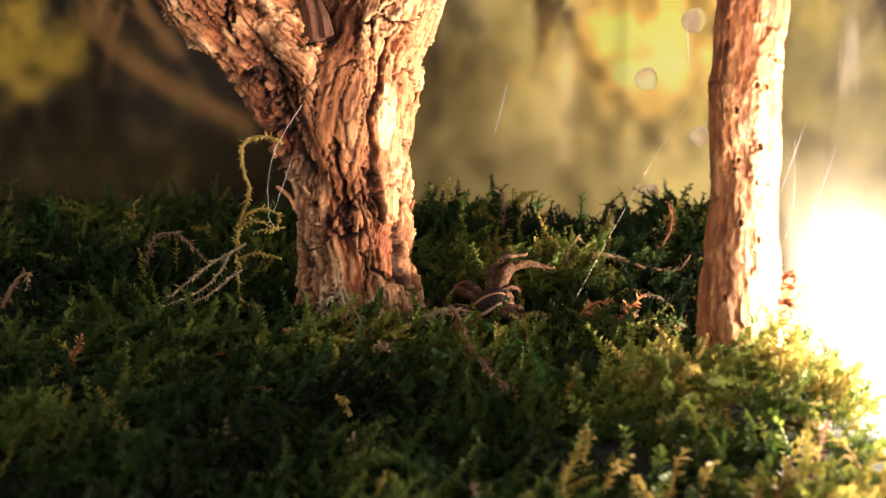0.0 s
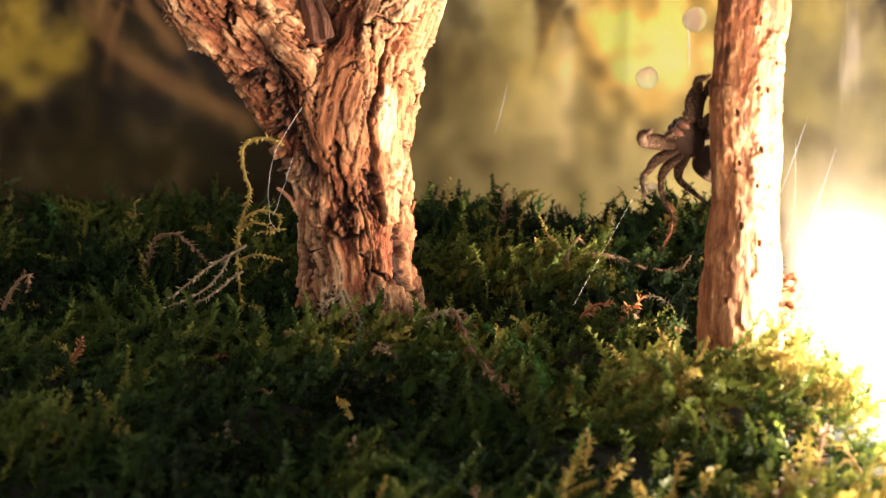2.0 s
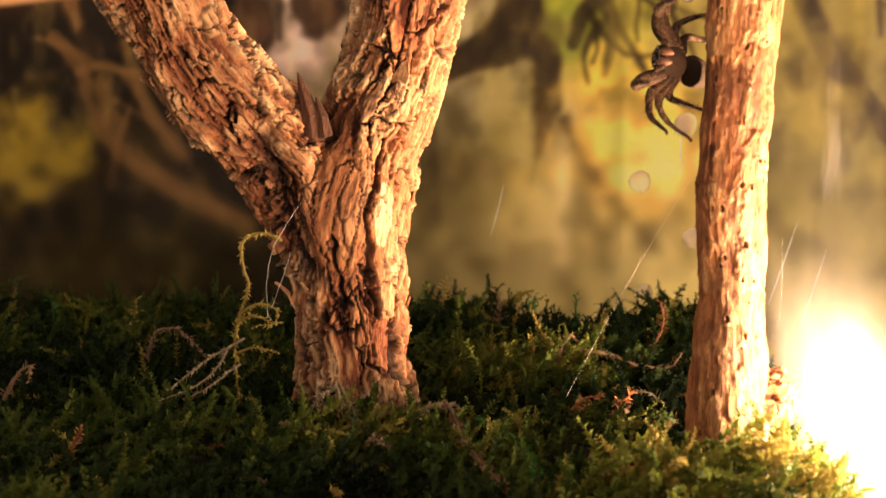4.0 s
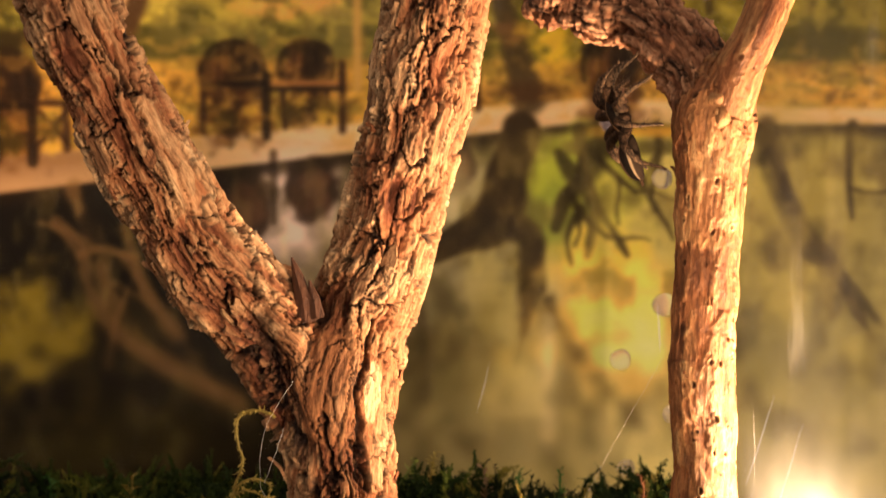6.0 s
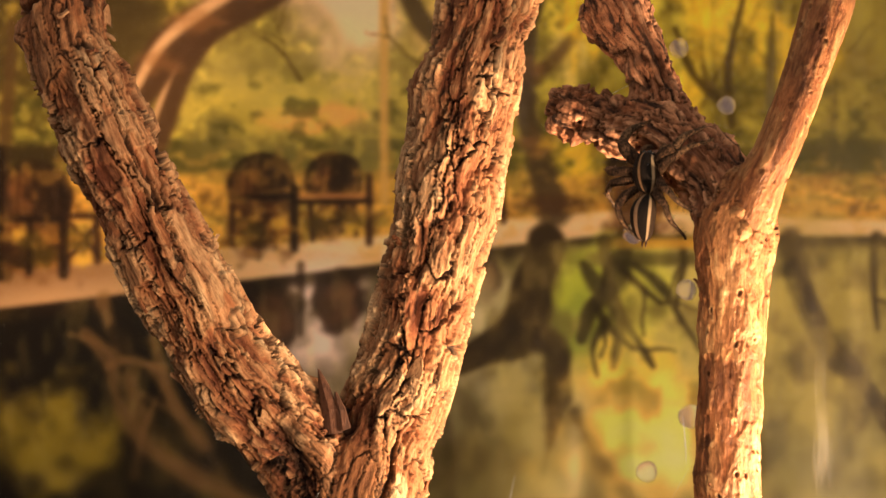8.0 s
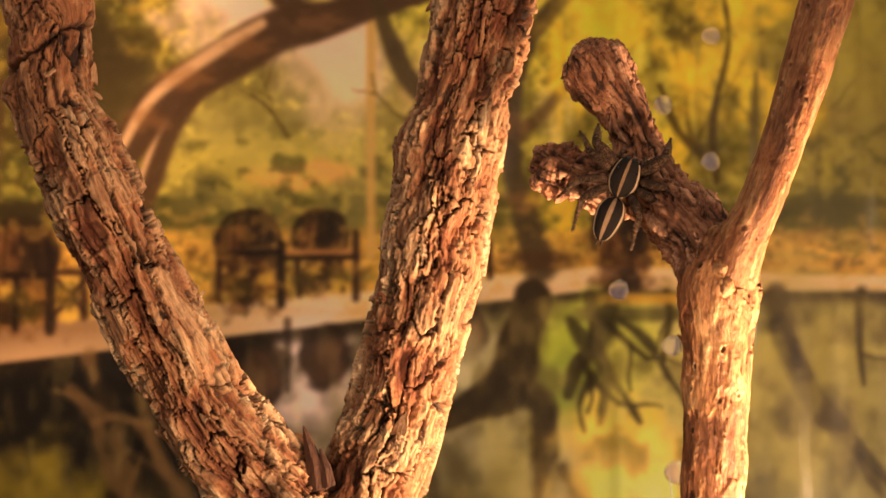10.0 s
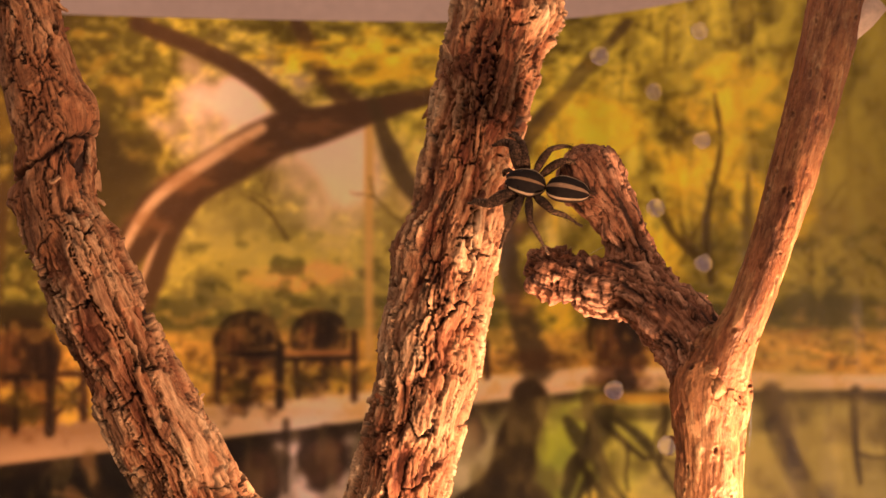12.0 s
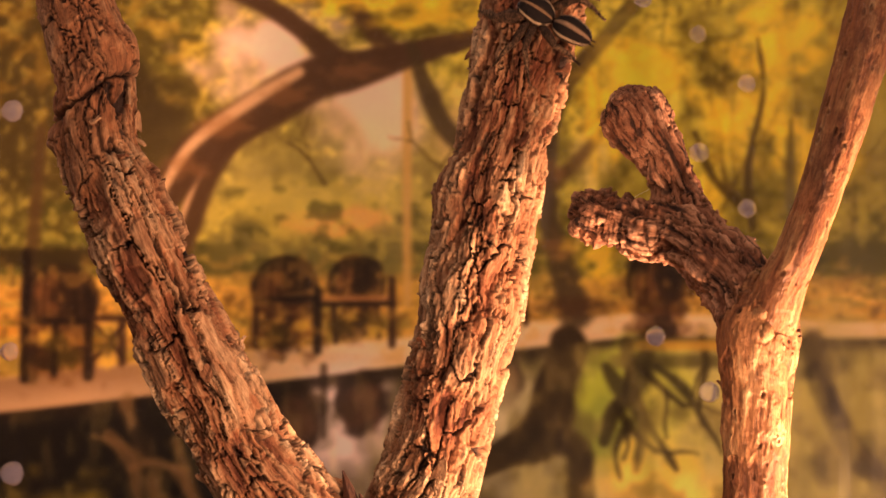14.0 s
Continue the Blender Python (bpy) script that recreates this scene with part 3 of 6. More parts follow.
# ---- the printed backdrop ----
class Print:
    """A soft photographic print, inked on a fine grid; x and z in mm, colours as seen (sRGB)."""

    def __init__(self, x0, x1, z0, z1, dot):
        self.nx, self.nz = int((x1 - x0) / dot) + 1, int((z1 - z0) / dot) + 1
        self.x, self.z = np.meshgrid(np.linspace(x0, x1, self.nx), np.linspace(z0, z1, self.nz))
        self.p = np.stack([self.x.ravel(), self.z.ravel(), np.zeros(self.x.size)], 1)
        self.ink = np.zeros((self.nz, self.nx, 3))

    def grain(self, sx, sz, octaves=3, seed=0):
        if min(sx, sz) >= 4:
            # broad patterns on a coarser grid, stretched smoothly
            k = 3
            cx, cz = self.x[::k, ::k], self.z[::k, ::k]
            g = fbm(np.stack([cx.ravel() / sx, cz.ravel() / sz, np.zeros(cx.size)], 1), octaves, seed).reshape(cx.shape)
            iz, ix = np.minimum(np.arange(self.nz) / k, cx.shape[0] - 1), np.minimum(np.arange(self.nx) / k, cx.shape[1] - 1)
            z0, x0 = np.minimum(iz.astype(int), cx.shape[0] - 2), np.minimum(ix.astype(int), cx.shape[1] - 2)
            fz, fx = (iz - z0)[:, None], (ix - x0)[None]
            row = g[:, x0] * (1 - fx) + g[:, x0 + 1] * fx
            return row[z0] * (1 - fz) + row[z0 + 1] * fz
        return fbm(self.p / (sx, sz, 1.0), octaves, seed).reshape(self.nz, self.nx)

    def lay(self, mask, colour):
        self.ink += np.clip(mask, 0, 1)[..., None] * (np.array(colour) - self.ink)

    def blob(self, x, z, rx, rz, colour, strength=1.0, soft=0.5, ragged=0.0, seed=0):
        d = np.hypot((self.x - x) / rx, (self.z - z) / rz)
        if ragged:
            d = d + ragged * self.grain(rx * 0.5, rz * 0.5, 3, seed)
        self.lay(strength * (1 - step(1 - soft, 1 + soft, d)), colour)

    def stroke(self, rows, colour, strength=1.0, soft=0.7, wobble=0.0, seed=0):
        """A tapering stroke: rows of x, z, half width."""
        r = spline([(a, b, 0.0, w) for a, b, w in rows], 18)
        # only the part of the sheet round the stroke
        pad = 2.5 * r[:, 3].max() + 2.0
        xs, zs = self.x[0], self.z[:, 0]
        i0, i1 = np.searchsorted(xs, (r[:, 0].min() - pad, r[:, 0].max() + pad))
        j0, j1 = np.searchsorted(zs, (r[:, 1].min() - pad, r[:, 1].max() + pad))
        if i1 - i0 < 2 or j1 - j0 < 2:
            return
        part_ = (slice(j0, j1), slice(i0, i1))
        px, pz = self.x[part_], self.z[part_]
        best = np.full(px.shape, 9.0)
        shift = 0.0
        if wobble:
            shift = wobble * fbm(np.stack([px.ravel() / 6, pz.ravel() / 6, np.zeros(px.size)], 1), 2, seed).reshape(px.shape)
        for a, b in zip(r[:-1], r[1:]):
            d = b[:2] - a[:2]
            u = np.clip(((px - a[0]) * d[0] + (pz - a[1]) * d[1]) / max(d.dot(d), 1e-9), 0, 1)
            w = np.maximum(a[3] + u * (b[3] - a[3]), 0.2)
            best = np.minimum(best, (np.hypot(px - a[0] - u * d[0], pz - a[1] - u * d[1]) + shift) / w)
        k = min(soft / max(np.mean(r[:, 3]), 0.3), 0.6)
        mask = np.clip(strength * (1 - step(1 - k, 1 + k, best)), 0, 1)
        self.ink[part_] += mask[..., None] * (np.array(colour) - self.ink[part_])

    def twigs(self, x, z, angle, length, width, colour, strength, rng, depth=3):
        """A crooked limb that forks into thinner ones."""
        rows = [(x, z, width)]
        for k in range(3):
            angle += rng.uniform(-0.38, 0.38)
            x, z = x + length / 3 * math.cos(angle), z + length / 3 * math.sin(angle)
            rows.append((x, z, width * (1 - 0.2 * (k + 1))))
        self.stroke(rows, colour, strength, 0.5, 0.3, int(rng.integers(999)))
        if depth:
            for side in (-1, 1):
                if rng.random() < 0.85:
                    a, b, _ = rows[int(rng.integers(1, 4))]
                    self.twigs(a, b, angle + side * rng.uniform(0.35, 0.95), length * rng.uniform(0.5, 0.85), width * rng.uniform(0.45, 0.65), colour, strength * 0.92, rng, depth - 1)

    def blur(self, n):
        for _ in range(n):
            for axis in (0, 1):
                a = np.roll(self.ink, 1, axis) + 2 * self.ink + np.roll(self.ink, -1, axis)
                edge = [slice(None)] * 3
                edge[axis] = slice(1, -1)
                self.ink[tuple(edge)] = (a / 4)[tuple(edge)]


def park_print():
    p = Print(-125, 125, -45, 146, 0.44)
    x, z = p.x, p.z
    shore = np.interp(x, [-125, -100, -50, -17, 5, 30, 60, 125], [40, 42.4, 48.3, 52.3, 55.6, 58.4, 58.2, 58])
    lawn = np.interp(x, [-125, -107, -51, -18, 16, 36, 77, 125], [48.2, 49.6, 55.6, 58.4, 62.8, 63.8, 61.8, 61.4])
    # far foliage, from olive to yellow, in leafy specks
    leaf = p.grain(3.2, 3.0, 4, 1)
    mass = p.grain(17, 14, 3, 2)
    gold = step(-0.35, 0.45, mass + 0.010 * (x + 5) + 0.9 * leaf)
    p.ink[:] = (0.40, 0.36, 0.13)
    p.lay(gold, (0.62, 0.56, 0.18))
    p.lay(0.8 * step(0.1, 0.45, leaf + 0.4 * mass), (0.74, 0.67, 0.24))
    p.lay(0.75 * step(0.05, 0.4, -leaf - 0.3 * mass), (0.36, 0.31, 0.10))
    p.lay(0.85 * step(-66, -92, x + 6 * mass) * step(80, 96, z), (0.30, 0.24, 0.10))
    p.lay(0.6 * step(-56, -70, x) * step(0.0, 0.3, leaf) * step(100, 110, z), (0.55, 0.43, 0.14))
    speck = p.grain(1.5, 1.5, 3, 75)
    p.lay(0.3 * step(0.05, 0.4, speck), (0.80, 0.73, 0.30))
    p.lay(0.45 * step(0.05, 0.4, -speck), (0.30, 0.24, 0.08))
    # pale sky between the crowns
    p.blob(-49, 123, 13, 13, (0.82, 0.69, 0.60), 0.95, 0.55, 0.9, 5)
    p.blob(-25, 108, 10, 15, (0.81, 0.68, 0.58), 0.95, 0.55, 0.7, 6)
    p.blob(-4, 99, 7, 12, (0.86, 0.70, 0.46), 0.6, 0.6, 0.6, 7)
    p.blob(23, 98, 4, 9, (0.86, 0.74, 0.42), 0.6, 0.6, 0.5, 8)
    p.blob(85, 105, 14, 20, (0.62, 0.52, 0.22), 0.6, 0.6, 0.5, 9)
    # dark crown behind the leaning trunk, mid-green shrubs, clipped bushes, flowers
    p.blob(-74, 104, 13, 14, (0.25, 0.20, 0.09), 0.9, 0.5, 1.0, 10)
    p.blob(-47, 93, 9, 8, (0.42, 0.38, 0.15), 0.85, 0.5, 0.9, 11)
    p.blob(-40, 86, 24, 6, (0.62, 0.55, 0.18), 0.8, 0.6, 0.6, 12)
    p.blob(-54, 81, 5, 4, (0.27, 0.25, 0.10), 0.9, 0.5, 0.4, 13)
    p.blob(-33, 83, 10, 2.6, (0.82, 0.55, 0.24), 0.85, 0.6, 0.5, 14)
    p.blob(-28, 85, 5, 2.2, (0.76, 0.44, 0.22), 0.6, 0.6, 0.4, 15)
    p.lay(0.85 * step(79, 77, z + 2.0 * mass) * step(70, 72, z), (0.36, 0.33, 0.12))
    for k, (a, b, c) in enumerate([(-60, 75, 8), (-20, 78, 7), (-2, 78, 9), (34, 78, 8), (55, 77, 10), (80, 77, 11), (-92, 75, 9)]):
        p.blob(a, b, c, 4.5, (0.28, 0.26, 0.10), 0.8, 0.5, 0.5, 20 + k)
    # sunlit haze between the leaning tree and the lamp post
    p.blob(-30, 90, 34, 17, (0.88, 0.78, 0.46), 0.34, 0.8, 0.8, 195)
    # lawn and path
    p.lay(step(72.5, 70.5, z + 1.0 * mass), (0.72, 0.55, 0.22))
    p.lay(0.6 * step(72, 60, z) * step(0.0, 0.35, p.grain(9, 2.5, 3, 16)), (0.70, 0.47, 0.13))
    p.lay(0.9 * step(lawn + 0.7, lawn - 0.7, z), (0.78, 0.66, 0.50))
    p.lay(0.5 * step(0.0, 0.4, p.grain(12, 2.0, 3, 17)) * step(lawn + 0.5, lawn - 0.7, z), (0.70, 0.56, 0.38))
    p.lay(0.75 * step(-35, -85, x) * step(lawn + 0.5, lawn - 0.7, z), (0.46, 0.33, 0.20))
    p.lay(0.6 * step(lawn - 1, shore + 0.4, z) * step(shore - 1.0, shore + 1.5, z), (0.74, 0.60, 0.44))
    turf = step(lawn - 0.5, lawn + 1.0, z) * step(73, 71, z)
    p.lay(0.55 * turf * step(0.0, 0.35, p.grain(5, 1.6, 4, 18)), (0.62, 0.50, 0.20))
    p.lay(0.45 * turf * step(0.1, 0.4, p.grain(3, 2.0, 4, 19)), (0.46, 0.32, 0.12))
    for k, (a, b, c) in enumerate(((-57, 63, 6), (-15, 65, 5), (-10, 68, 4), (-32, 62, 4), (-62, 60, 5), (24, 67, 4))):
        p.blob(a, b, c, 3.2, (0.66, 0.52, 0.18), 0.7, 0.6, 0.9, 90 + k)
    # worn turf, broken bushes and stray blossom
    p.lay(0.6 * turf * step(0.0, 0.3, p.grain(7, 2.2, 4, 101)), (0.50, 0.44, 0.16))
    p.lay(0.5 * turf * step(0.1, 0.35, p.grain(2.2, 1.2, 3, 102)), (0.84, 0.66, 0.30))
    p.lay(0.5 * turf * step(0.1, 0.4, p.grain(1.8, 1.4, 3, 103)), (0.34, 0.25, 0.10))
    shrub = step(72, 75, z) * step(98, 88, z)
    p.lay(0.55 * shrub * step(0.02, 0.3, p.grain(4.2, 3.0, 4, 104)), (0.26, 0.25, 0.09))
    p.lay(0.45 * shrub * step(0.05, 0.3, p.grain(2.6, 2.0, 4, 105)), (0.72, 0.64, 0.26))
    # lamp post, leaning tree, crooked tree
    bark, sunlit = (0.31, 0.22, 0.13), (0.76, 0.61, 0.44)
    p.stroke([(-17.9, 66, 1.0), (-18, 90, 1.0), (-18, 118, 1.0)], (0.70, 0.55, 0.28), 0.9)
    p.stroke([(-67.5, 78, 2.6), (-62.5, 93, 2.6), (-57, 101, 2.0)], bark, 0.95, 0.8, 0.4, 3)
    p.stroke([(-69.2, 80, 0.6), (-64.5, 93, 0.7), (-60, 100, 0.6)], sunlit, 0.8)
    p.stroke([(-75, 84, 3.8), (-65, 98.5, 4.4), (-51, 108, 4.9), (-39, 115, 5.0), (-27, 118.5, 4.2), (-13.6, 122.4, 2.9), (4, 128, 2.2)], bark, 0.97, 0.8, 0.6, 4)
    p.stroke([(-73, 89, 1.0), (-65.5, 101, 1.3), (-52, 111, 1.5), (-42, 117, 1.2)], sunlit, 0.85)
    p.stroke([(-33.5, 119, 3.2), (-41.3, 127.6, 2.5), (-51.5, 135.4, 2.3), (-70, 144, 2.1)], bark, 0.95, 0.8, 0.4, 5)
    p.stroke([(-21.2, 121, 2.6), (-27.5, 130.1, 2.1), (-34, 145, 1.8)], bark, 0.85, 0.8, 0.4, 6)
    p.stroke([(18.6, 64, 3.8), (15.2, 76, 2.7), (12, 90, 2.3), (15, 110, 1.9), (24, 123, 1.9), (31.7, 133.7, 1.6), (40, 143, 1.2)], (0.29, 0.23, 0.13), 0.92, 0.8, 0.5, 7)
    p.stroke([(13, 88, 2.2), (1, 96, 2.4), (-8.6, 103.3, 2.2), (-14, 113.5, 1.9), (-17, 123, 1.4)], (0.29, 0.23, 0.13), 0.88, 0.8, 0.4, 8)
    p.stroke([(14, 92, 1.6), (22, 100, 1.3), (30, 112, 1.0)], bark, 0.7, 0.8)
    for k, (a, b, c) in enumerate(((-58, 105, 5), (-44, 112, 5), (-30, 117, 5), (15, 78, 4), (13, 95, 3), (-66, 96, 4))):
        p.blob(a, b, c, 2.2, (0.52, 0.36, 0.20), 0.5, 0.6, 1.2, 80 + k)
    p.blob(18.5, 65, 8, 2.2, (0.30, 0.20, 0.10), 0.8, 0.6)
    # weeping twigs on the far side
    for k, a in enumerate((38, 47, 56, 66, 79)):
        s = 3 * math.sin(k * 2.3)
        p.stroke([(a, 80 + 3 * s, 0.5), (a + s, 100, 0.7), (a + 0.4 * s, 122, 0.6), (a + 2, 141, 0.4)], (0.36, 0.30, 0.10), 0.45, 0.7, 0.8, k)
    p.lay(0.5 * step(16, 34, x) * step(84, 96, z) * step(-0.1, 0.35, p.grain(5, 8, 4, 31)), (0.80, 0.74, 0.26))
    p.lay(0.3 * step(24, 50, x) * step(84, 92, z) * step(0.05, 0.45, p.grain(1.8, 12, 3, 30)), (0.52, 0.44, 0.13))
    r = np.random.default_rng(15)
    for a, b, angle, long, wide in ((36, 84, 1.5, 22, 0.75), (52, 90, 1.7, 22, 0.7), (48, 82, 1.3, 20, 0.6), (70, 84, 1.6, 24, 0.8), (-10, 84, 1.4, 12, 0.5), (-36, 92, 1.8, 10, 0.4), (-90, 84, 1.2, 20, 1.2), (20, 104, 0.9, 14, 0.9), (2, 98, 2.2, 10, 0.8)):
        p.twigs(a, b, angle, long, wide, (0.33, 0.26, 0.10), 0.7, r, 2)
    for k, (a, b, c, e) in enumerate(((57, 93, 7, 9), (50, 79, 5, 5), (66, 86, 6, 5), (40, 99, 4, 8), (30, 92, 4, 6), (47, 121, 8, 5), (71, 112, 6, 9))):
        p.blob(a, b, c, e, (0.36, 0.31, 0.08), 0.4, 0.6, 1.6, 140 + k)
    for k, (a, b, c, e) in enumerate(((34, 118, 9, 10), (55, 108, 9, 8), (44, 88, 5, 6), (26, 106, 5, 8), (64, 124, 9, 6), (72, 98, 7, 6), (24, 76, 5, 4), (-14, 134, 12, 6), (-32, 136, 7, 4))):
        p.blob(a, b, c, e, (0.88, 0.72, 0.16), 0.75, 0.7, 1.4, 150 + k)
    p.stroke([(57, 82, 0.9), (56.5, 96, 0.8), (60, 112, 0.6), (59, 124, 0.5)], (0.26, 0.20, 0.07), 0.85, 0.6, 0.8, 160)
    p.stroke([(56.5, 86, 0.8), (49, 93, 0.7), (45, 103, 0.5)], (0.26, 0.20, 0.07), 0.8, 0.6, 0.8, 161)
    p.stroke([(66, 78, 0.3), (65.5, 92, 1.3), (66, 106, 0.3)], (0.30, 0.25, 0.07), 0.75, 0.6, 0.3, 162)
    p.lay(0.5 * step(60, 95, x) * step(66, 74, z), (0.36, 0.32, 0.13))
    # round-backed chairs, a low table and a bench, with legs
    wood, shade, glow = (0.20, 0.12, 0.07), (0.13, 0.08, 0.04), (0.62, 0.42, 0.22)
    p.stroke([(-100, 50, 1.6), (-100.5, 75, 1.5), (-99, 104, 1.2)], (0.34, 0.25, 0.12), 0.85, 0.8, 0.5, 110)
    for cx, cz, r in ((-44.6, 69.0, 6.9), (-28.9, 70.2, 5.8), (-94, 66.5, 8.0), (37, 70, 7.0)):
        p.blob(cx, cz, r, r * 1.02, wood, 0.68, 0.16, 0.5, int(cx + 200))
        p.blob(cx - 0.25 * r, cz + 0.1 * r, r * 0.42, r * 0.5, (0.50, 0.32, 0.17), 0.55, 0.5, 0.8, int(cx + 300))
        p.blob(cx + 0.3 * r, cz + 0.15 * r, r * 0.5, r * 0.6, shade, 0.75, 0.5, 0.8, int(cx + 400))
        arch = [(cx + r * math.cos(a), cz + r * math.sin(a), 0.55) for a in np.linspace(-0.35, math.pi + 0.35, 11)]
        p.stroke(arch, shade, 0.62, 0.6, 0.4, int(cx + 210))
        for q in (-0.45, 0.0, 0.42):
            p.stroke([(cx + q * r, cz - 0.5 * r, 0.3), (cx + q * r, cz, 0.3), (cx + q * r * 0.9, cz + 0.8 * r, 0.3)], shade, 0.5)
        p.blob(cx, cz - r * 1.35, r * 0.95, r * 0.75, (0.34, 0.20, 0.08), 0.6, 0.5, 1.4, int(cx + 270))
        p.blob(cx - 0.1 * r, cz - r * 1.5, r * 0.5, r * 0.5, shade, 0.7, 0.5, 1.2, int(cx + 280))
    p.lay(0.8 * step(73, 75, z) * step(79, 77, z) * step(-78, -84, x), (0.22, 0.17, 0.07))
    for a, b, c, e, w, tone in ((-37.4, 66.8, -20.9, 66.9, 0.65, glow), (-37.4, 65.6, -20.9, 65.8, 0.5, shade), (-51.2, 66.6, -37.6, 66.8, 0.6, shade), (-50.9, 68, -50.9, 56.5, 0.65, wood), (-37.5, 68.5, -37.5, 55.5, 0.95, shade),
                                (-21.2, 71, -21.2, 56.8, 0.75, wood), (-34, 65.5, -33.4, 57.5, 0.6, wood), (-31.5, 65, -31.8, 58, 0.5, wood), (-27.2, 65, -27.2, 59.5, 0.55, wood), (-24.6, 65, -24, 58.6, 0.55, wood),
                                (-101.6, 77, -101.6, 49.4, 1.0, shade), (-87.5, 70, -87.5, 50, 1.1, shade), (-80.2, 62.2, -80.2, 53, 0.9, wood), (-88, 62.6, -66, 62.4, 0.7, wood), (-101, 62, -88, 62, 0.7, shade),
                                (-86, 61, -80, 54, 0.5, wood), (-80, 61, -86, 54, 0.5, wood), (-101, 55.5, -88, 56, 0.6, wood), (-95, 61, -95, 50.5, 0.7, shade), (7.5, 69, 7.8, 61.5, 0.7, wood), (-72, 62, -71, 54, 0.7, wood)):
        p.stroke([(a, b, w), ((a + c) / 2, (b + e) / 2, w), (c, e, w)], tone, 0.85, 0.5)
    for k, (a, b) in enumerate(((-32, 61), (-25.5, 62), (-46, 59), (-95, 57), (-92, 54), (-84, 57))):
        p.blob(a, b, 2.6, 2.2, (0.30, 0.24, 0.07), 0.75, 0.5, 0.8, 120 + k)
    for k, (a, b) in enumerate(((-30, 63), (-25, 60), (-41, 61), (-97, 59), (-83, 53))):
        p.blob(a, b, 1.6, 1.2, (0.74, 0.60, 0.20), 0.7, 0.5, 0.8, 130 + k)
    p.lay(0.35 * step(48, 55, z) * step(80, 74, z) * step(0.1, 0.35, p.grain(2.4, 2.0, 3, 190)), (0.70, 0.54, 0.22))
    # water: the far bank upside down, dark at one side, yellow-green at the other
    wet = step(shore + 0.5, shore - 0.5, z)
    ripple = p.grain(30, 1.6, 2, 40)
    col = p.grain(9, 22, 3, 41)
    tone = np.clip((x + 45) / 95, 0, 1)[..., None]
    deep = (1 - tone) * np.array((0.10, 0.075, 0.042)) + tone * (1 - 0.25 * step(45, 60, x)[..., None]) * np.array((0.70, 0.64, 0.36))
    deep = deep * (1 + 0.10 * ripple + 0.12 * col)[..., None]
    p.ink += wet[..., None] * (deep - p.ink)
    w = lambda *a, **k: p.blob(*a, **k)
    w(-31, 39, 11, 14, (0.80, 0.70, 0.64), 0.97, 0.5, 0.4, 42)
    w(-16, 30, 8, 12, (0.60, 0.54, 0.32), 0.8, 0.6, 0.5, 43)
    w(1, 47, 7, 8, (0.66, 0.60, 0.46), 0.8, 0.5, 0.4, 44)
    for cx, cz, r in ((-42.5, 41, 6.4), (-27.5, 44, 5.8), (2.5, 49, 5.0)):
        w(cx, cz, r, r * 1.15, (0.17, 0.11, 0.07), 0.85, 0.2, 0.35, int(cx + 500))
        w(cx, cz - 0.5, r * 0.7, r * 0.8, (0.40, 0.27, 0.18), 0.6, 0.4, 0.7, int(cx + 300))
    p.stroke([(-36, 52, 0.8), (-36, 44, 0.8), (-36, 37, 0.6)], (0.17, 0.11, 0.07), 0.6)
    p.lay(0.8 * wet * step(shore - 4, shore - 1, z), (0.16, 0.11, 0.06))
    w(28, 47, 12, 9, (0.62, 0.64, 0.19), 0.95, 0.5, 0.9, 45)
    w(24, 37, 7, 8, (0.50, 0.53, 0.18), 0.85, 0.5, 0.6, 46)
    w(39, 45, 7, 10, (0.70, 0.68, 0.24), 0.8, 0.5, 0.6, 47)
    w(34, 27, 12, 8, (0.84, 0.71, 0.22), 0.85, 0.6, 0.9, 48)
    w(37, 13, 16, 13, (0.76, 0.62, 0.32), 0.9, 0.6, 0.5, 49)
    w(20, 3, 11, 9, (0.70, 0.62, 0.36), 0.7, 0.7, 0.5, 50)
    w(40, -4, 22, 7, (0.66, 0.58, 0.34), 0.7, 0.7, 0.5, 51)
    w(70, 40, 24, 20, (0.60, 0.53, 0.24), 0.7, 0.6, 0.5, 52)
    w(-2, 36, 13, 15, (0.70, 0.65, 0.50), 0.8, 0.6, 0.5, 71)
    w(22, 14, 9, 14, (0.68, 0.63, 0.46), 0.6, 0.7, 0.6, 72)
    dark = (0.20, 0.145, 0.065)
    p.stroke([(17, 57, 4.0), (14, 46, 4.6), (11, 37, 5.0), (2, 33, 3.2), (-8, 29, 2.4)], dark, 0.95, 0.8, 1.2, 53)
    p.stroke([(10, 38, 4.0), (18.6, 34.5, 2.6), (19.6, 26, 2.4), (18, 15, 1.6), (15.5, 4, 0.3)], dark, 0.9, 0.9, 1.4, 54)
    twig = (0.24, 0.19, 0.08)
    r = np.random.default_rng(21)
    for a, b, angle, long, wide in ((29.5, 57, -1.65, 15, 1.5), (27.5, 44, -0.9, 13, 1.1), (31, 53, -0.9, 14, 1.0), (46, 58, -1.6, 16, 1.0), (60, 58, -1.3, 22, 1.1), (88, 58, -1.8, 20, 1.1)):
        p.twigs(a, b, angle, long, wide, twig, 0.85, r, 1)
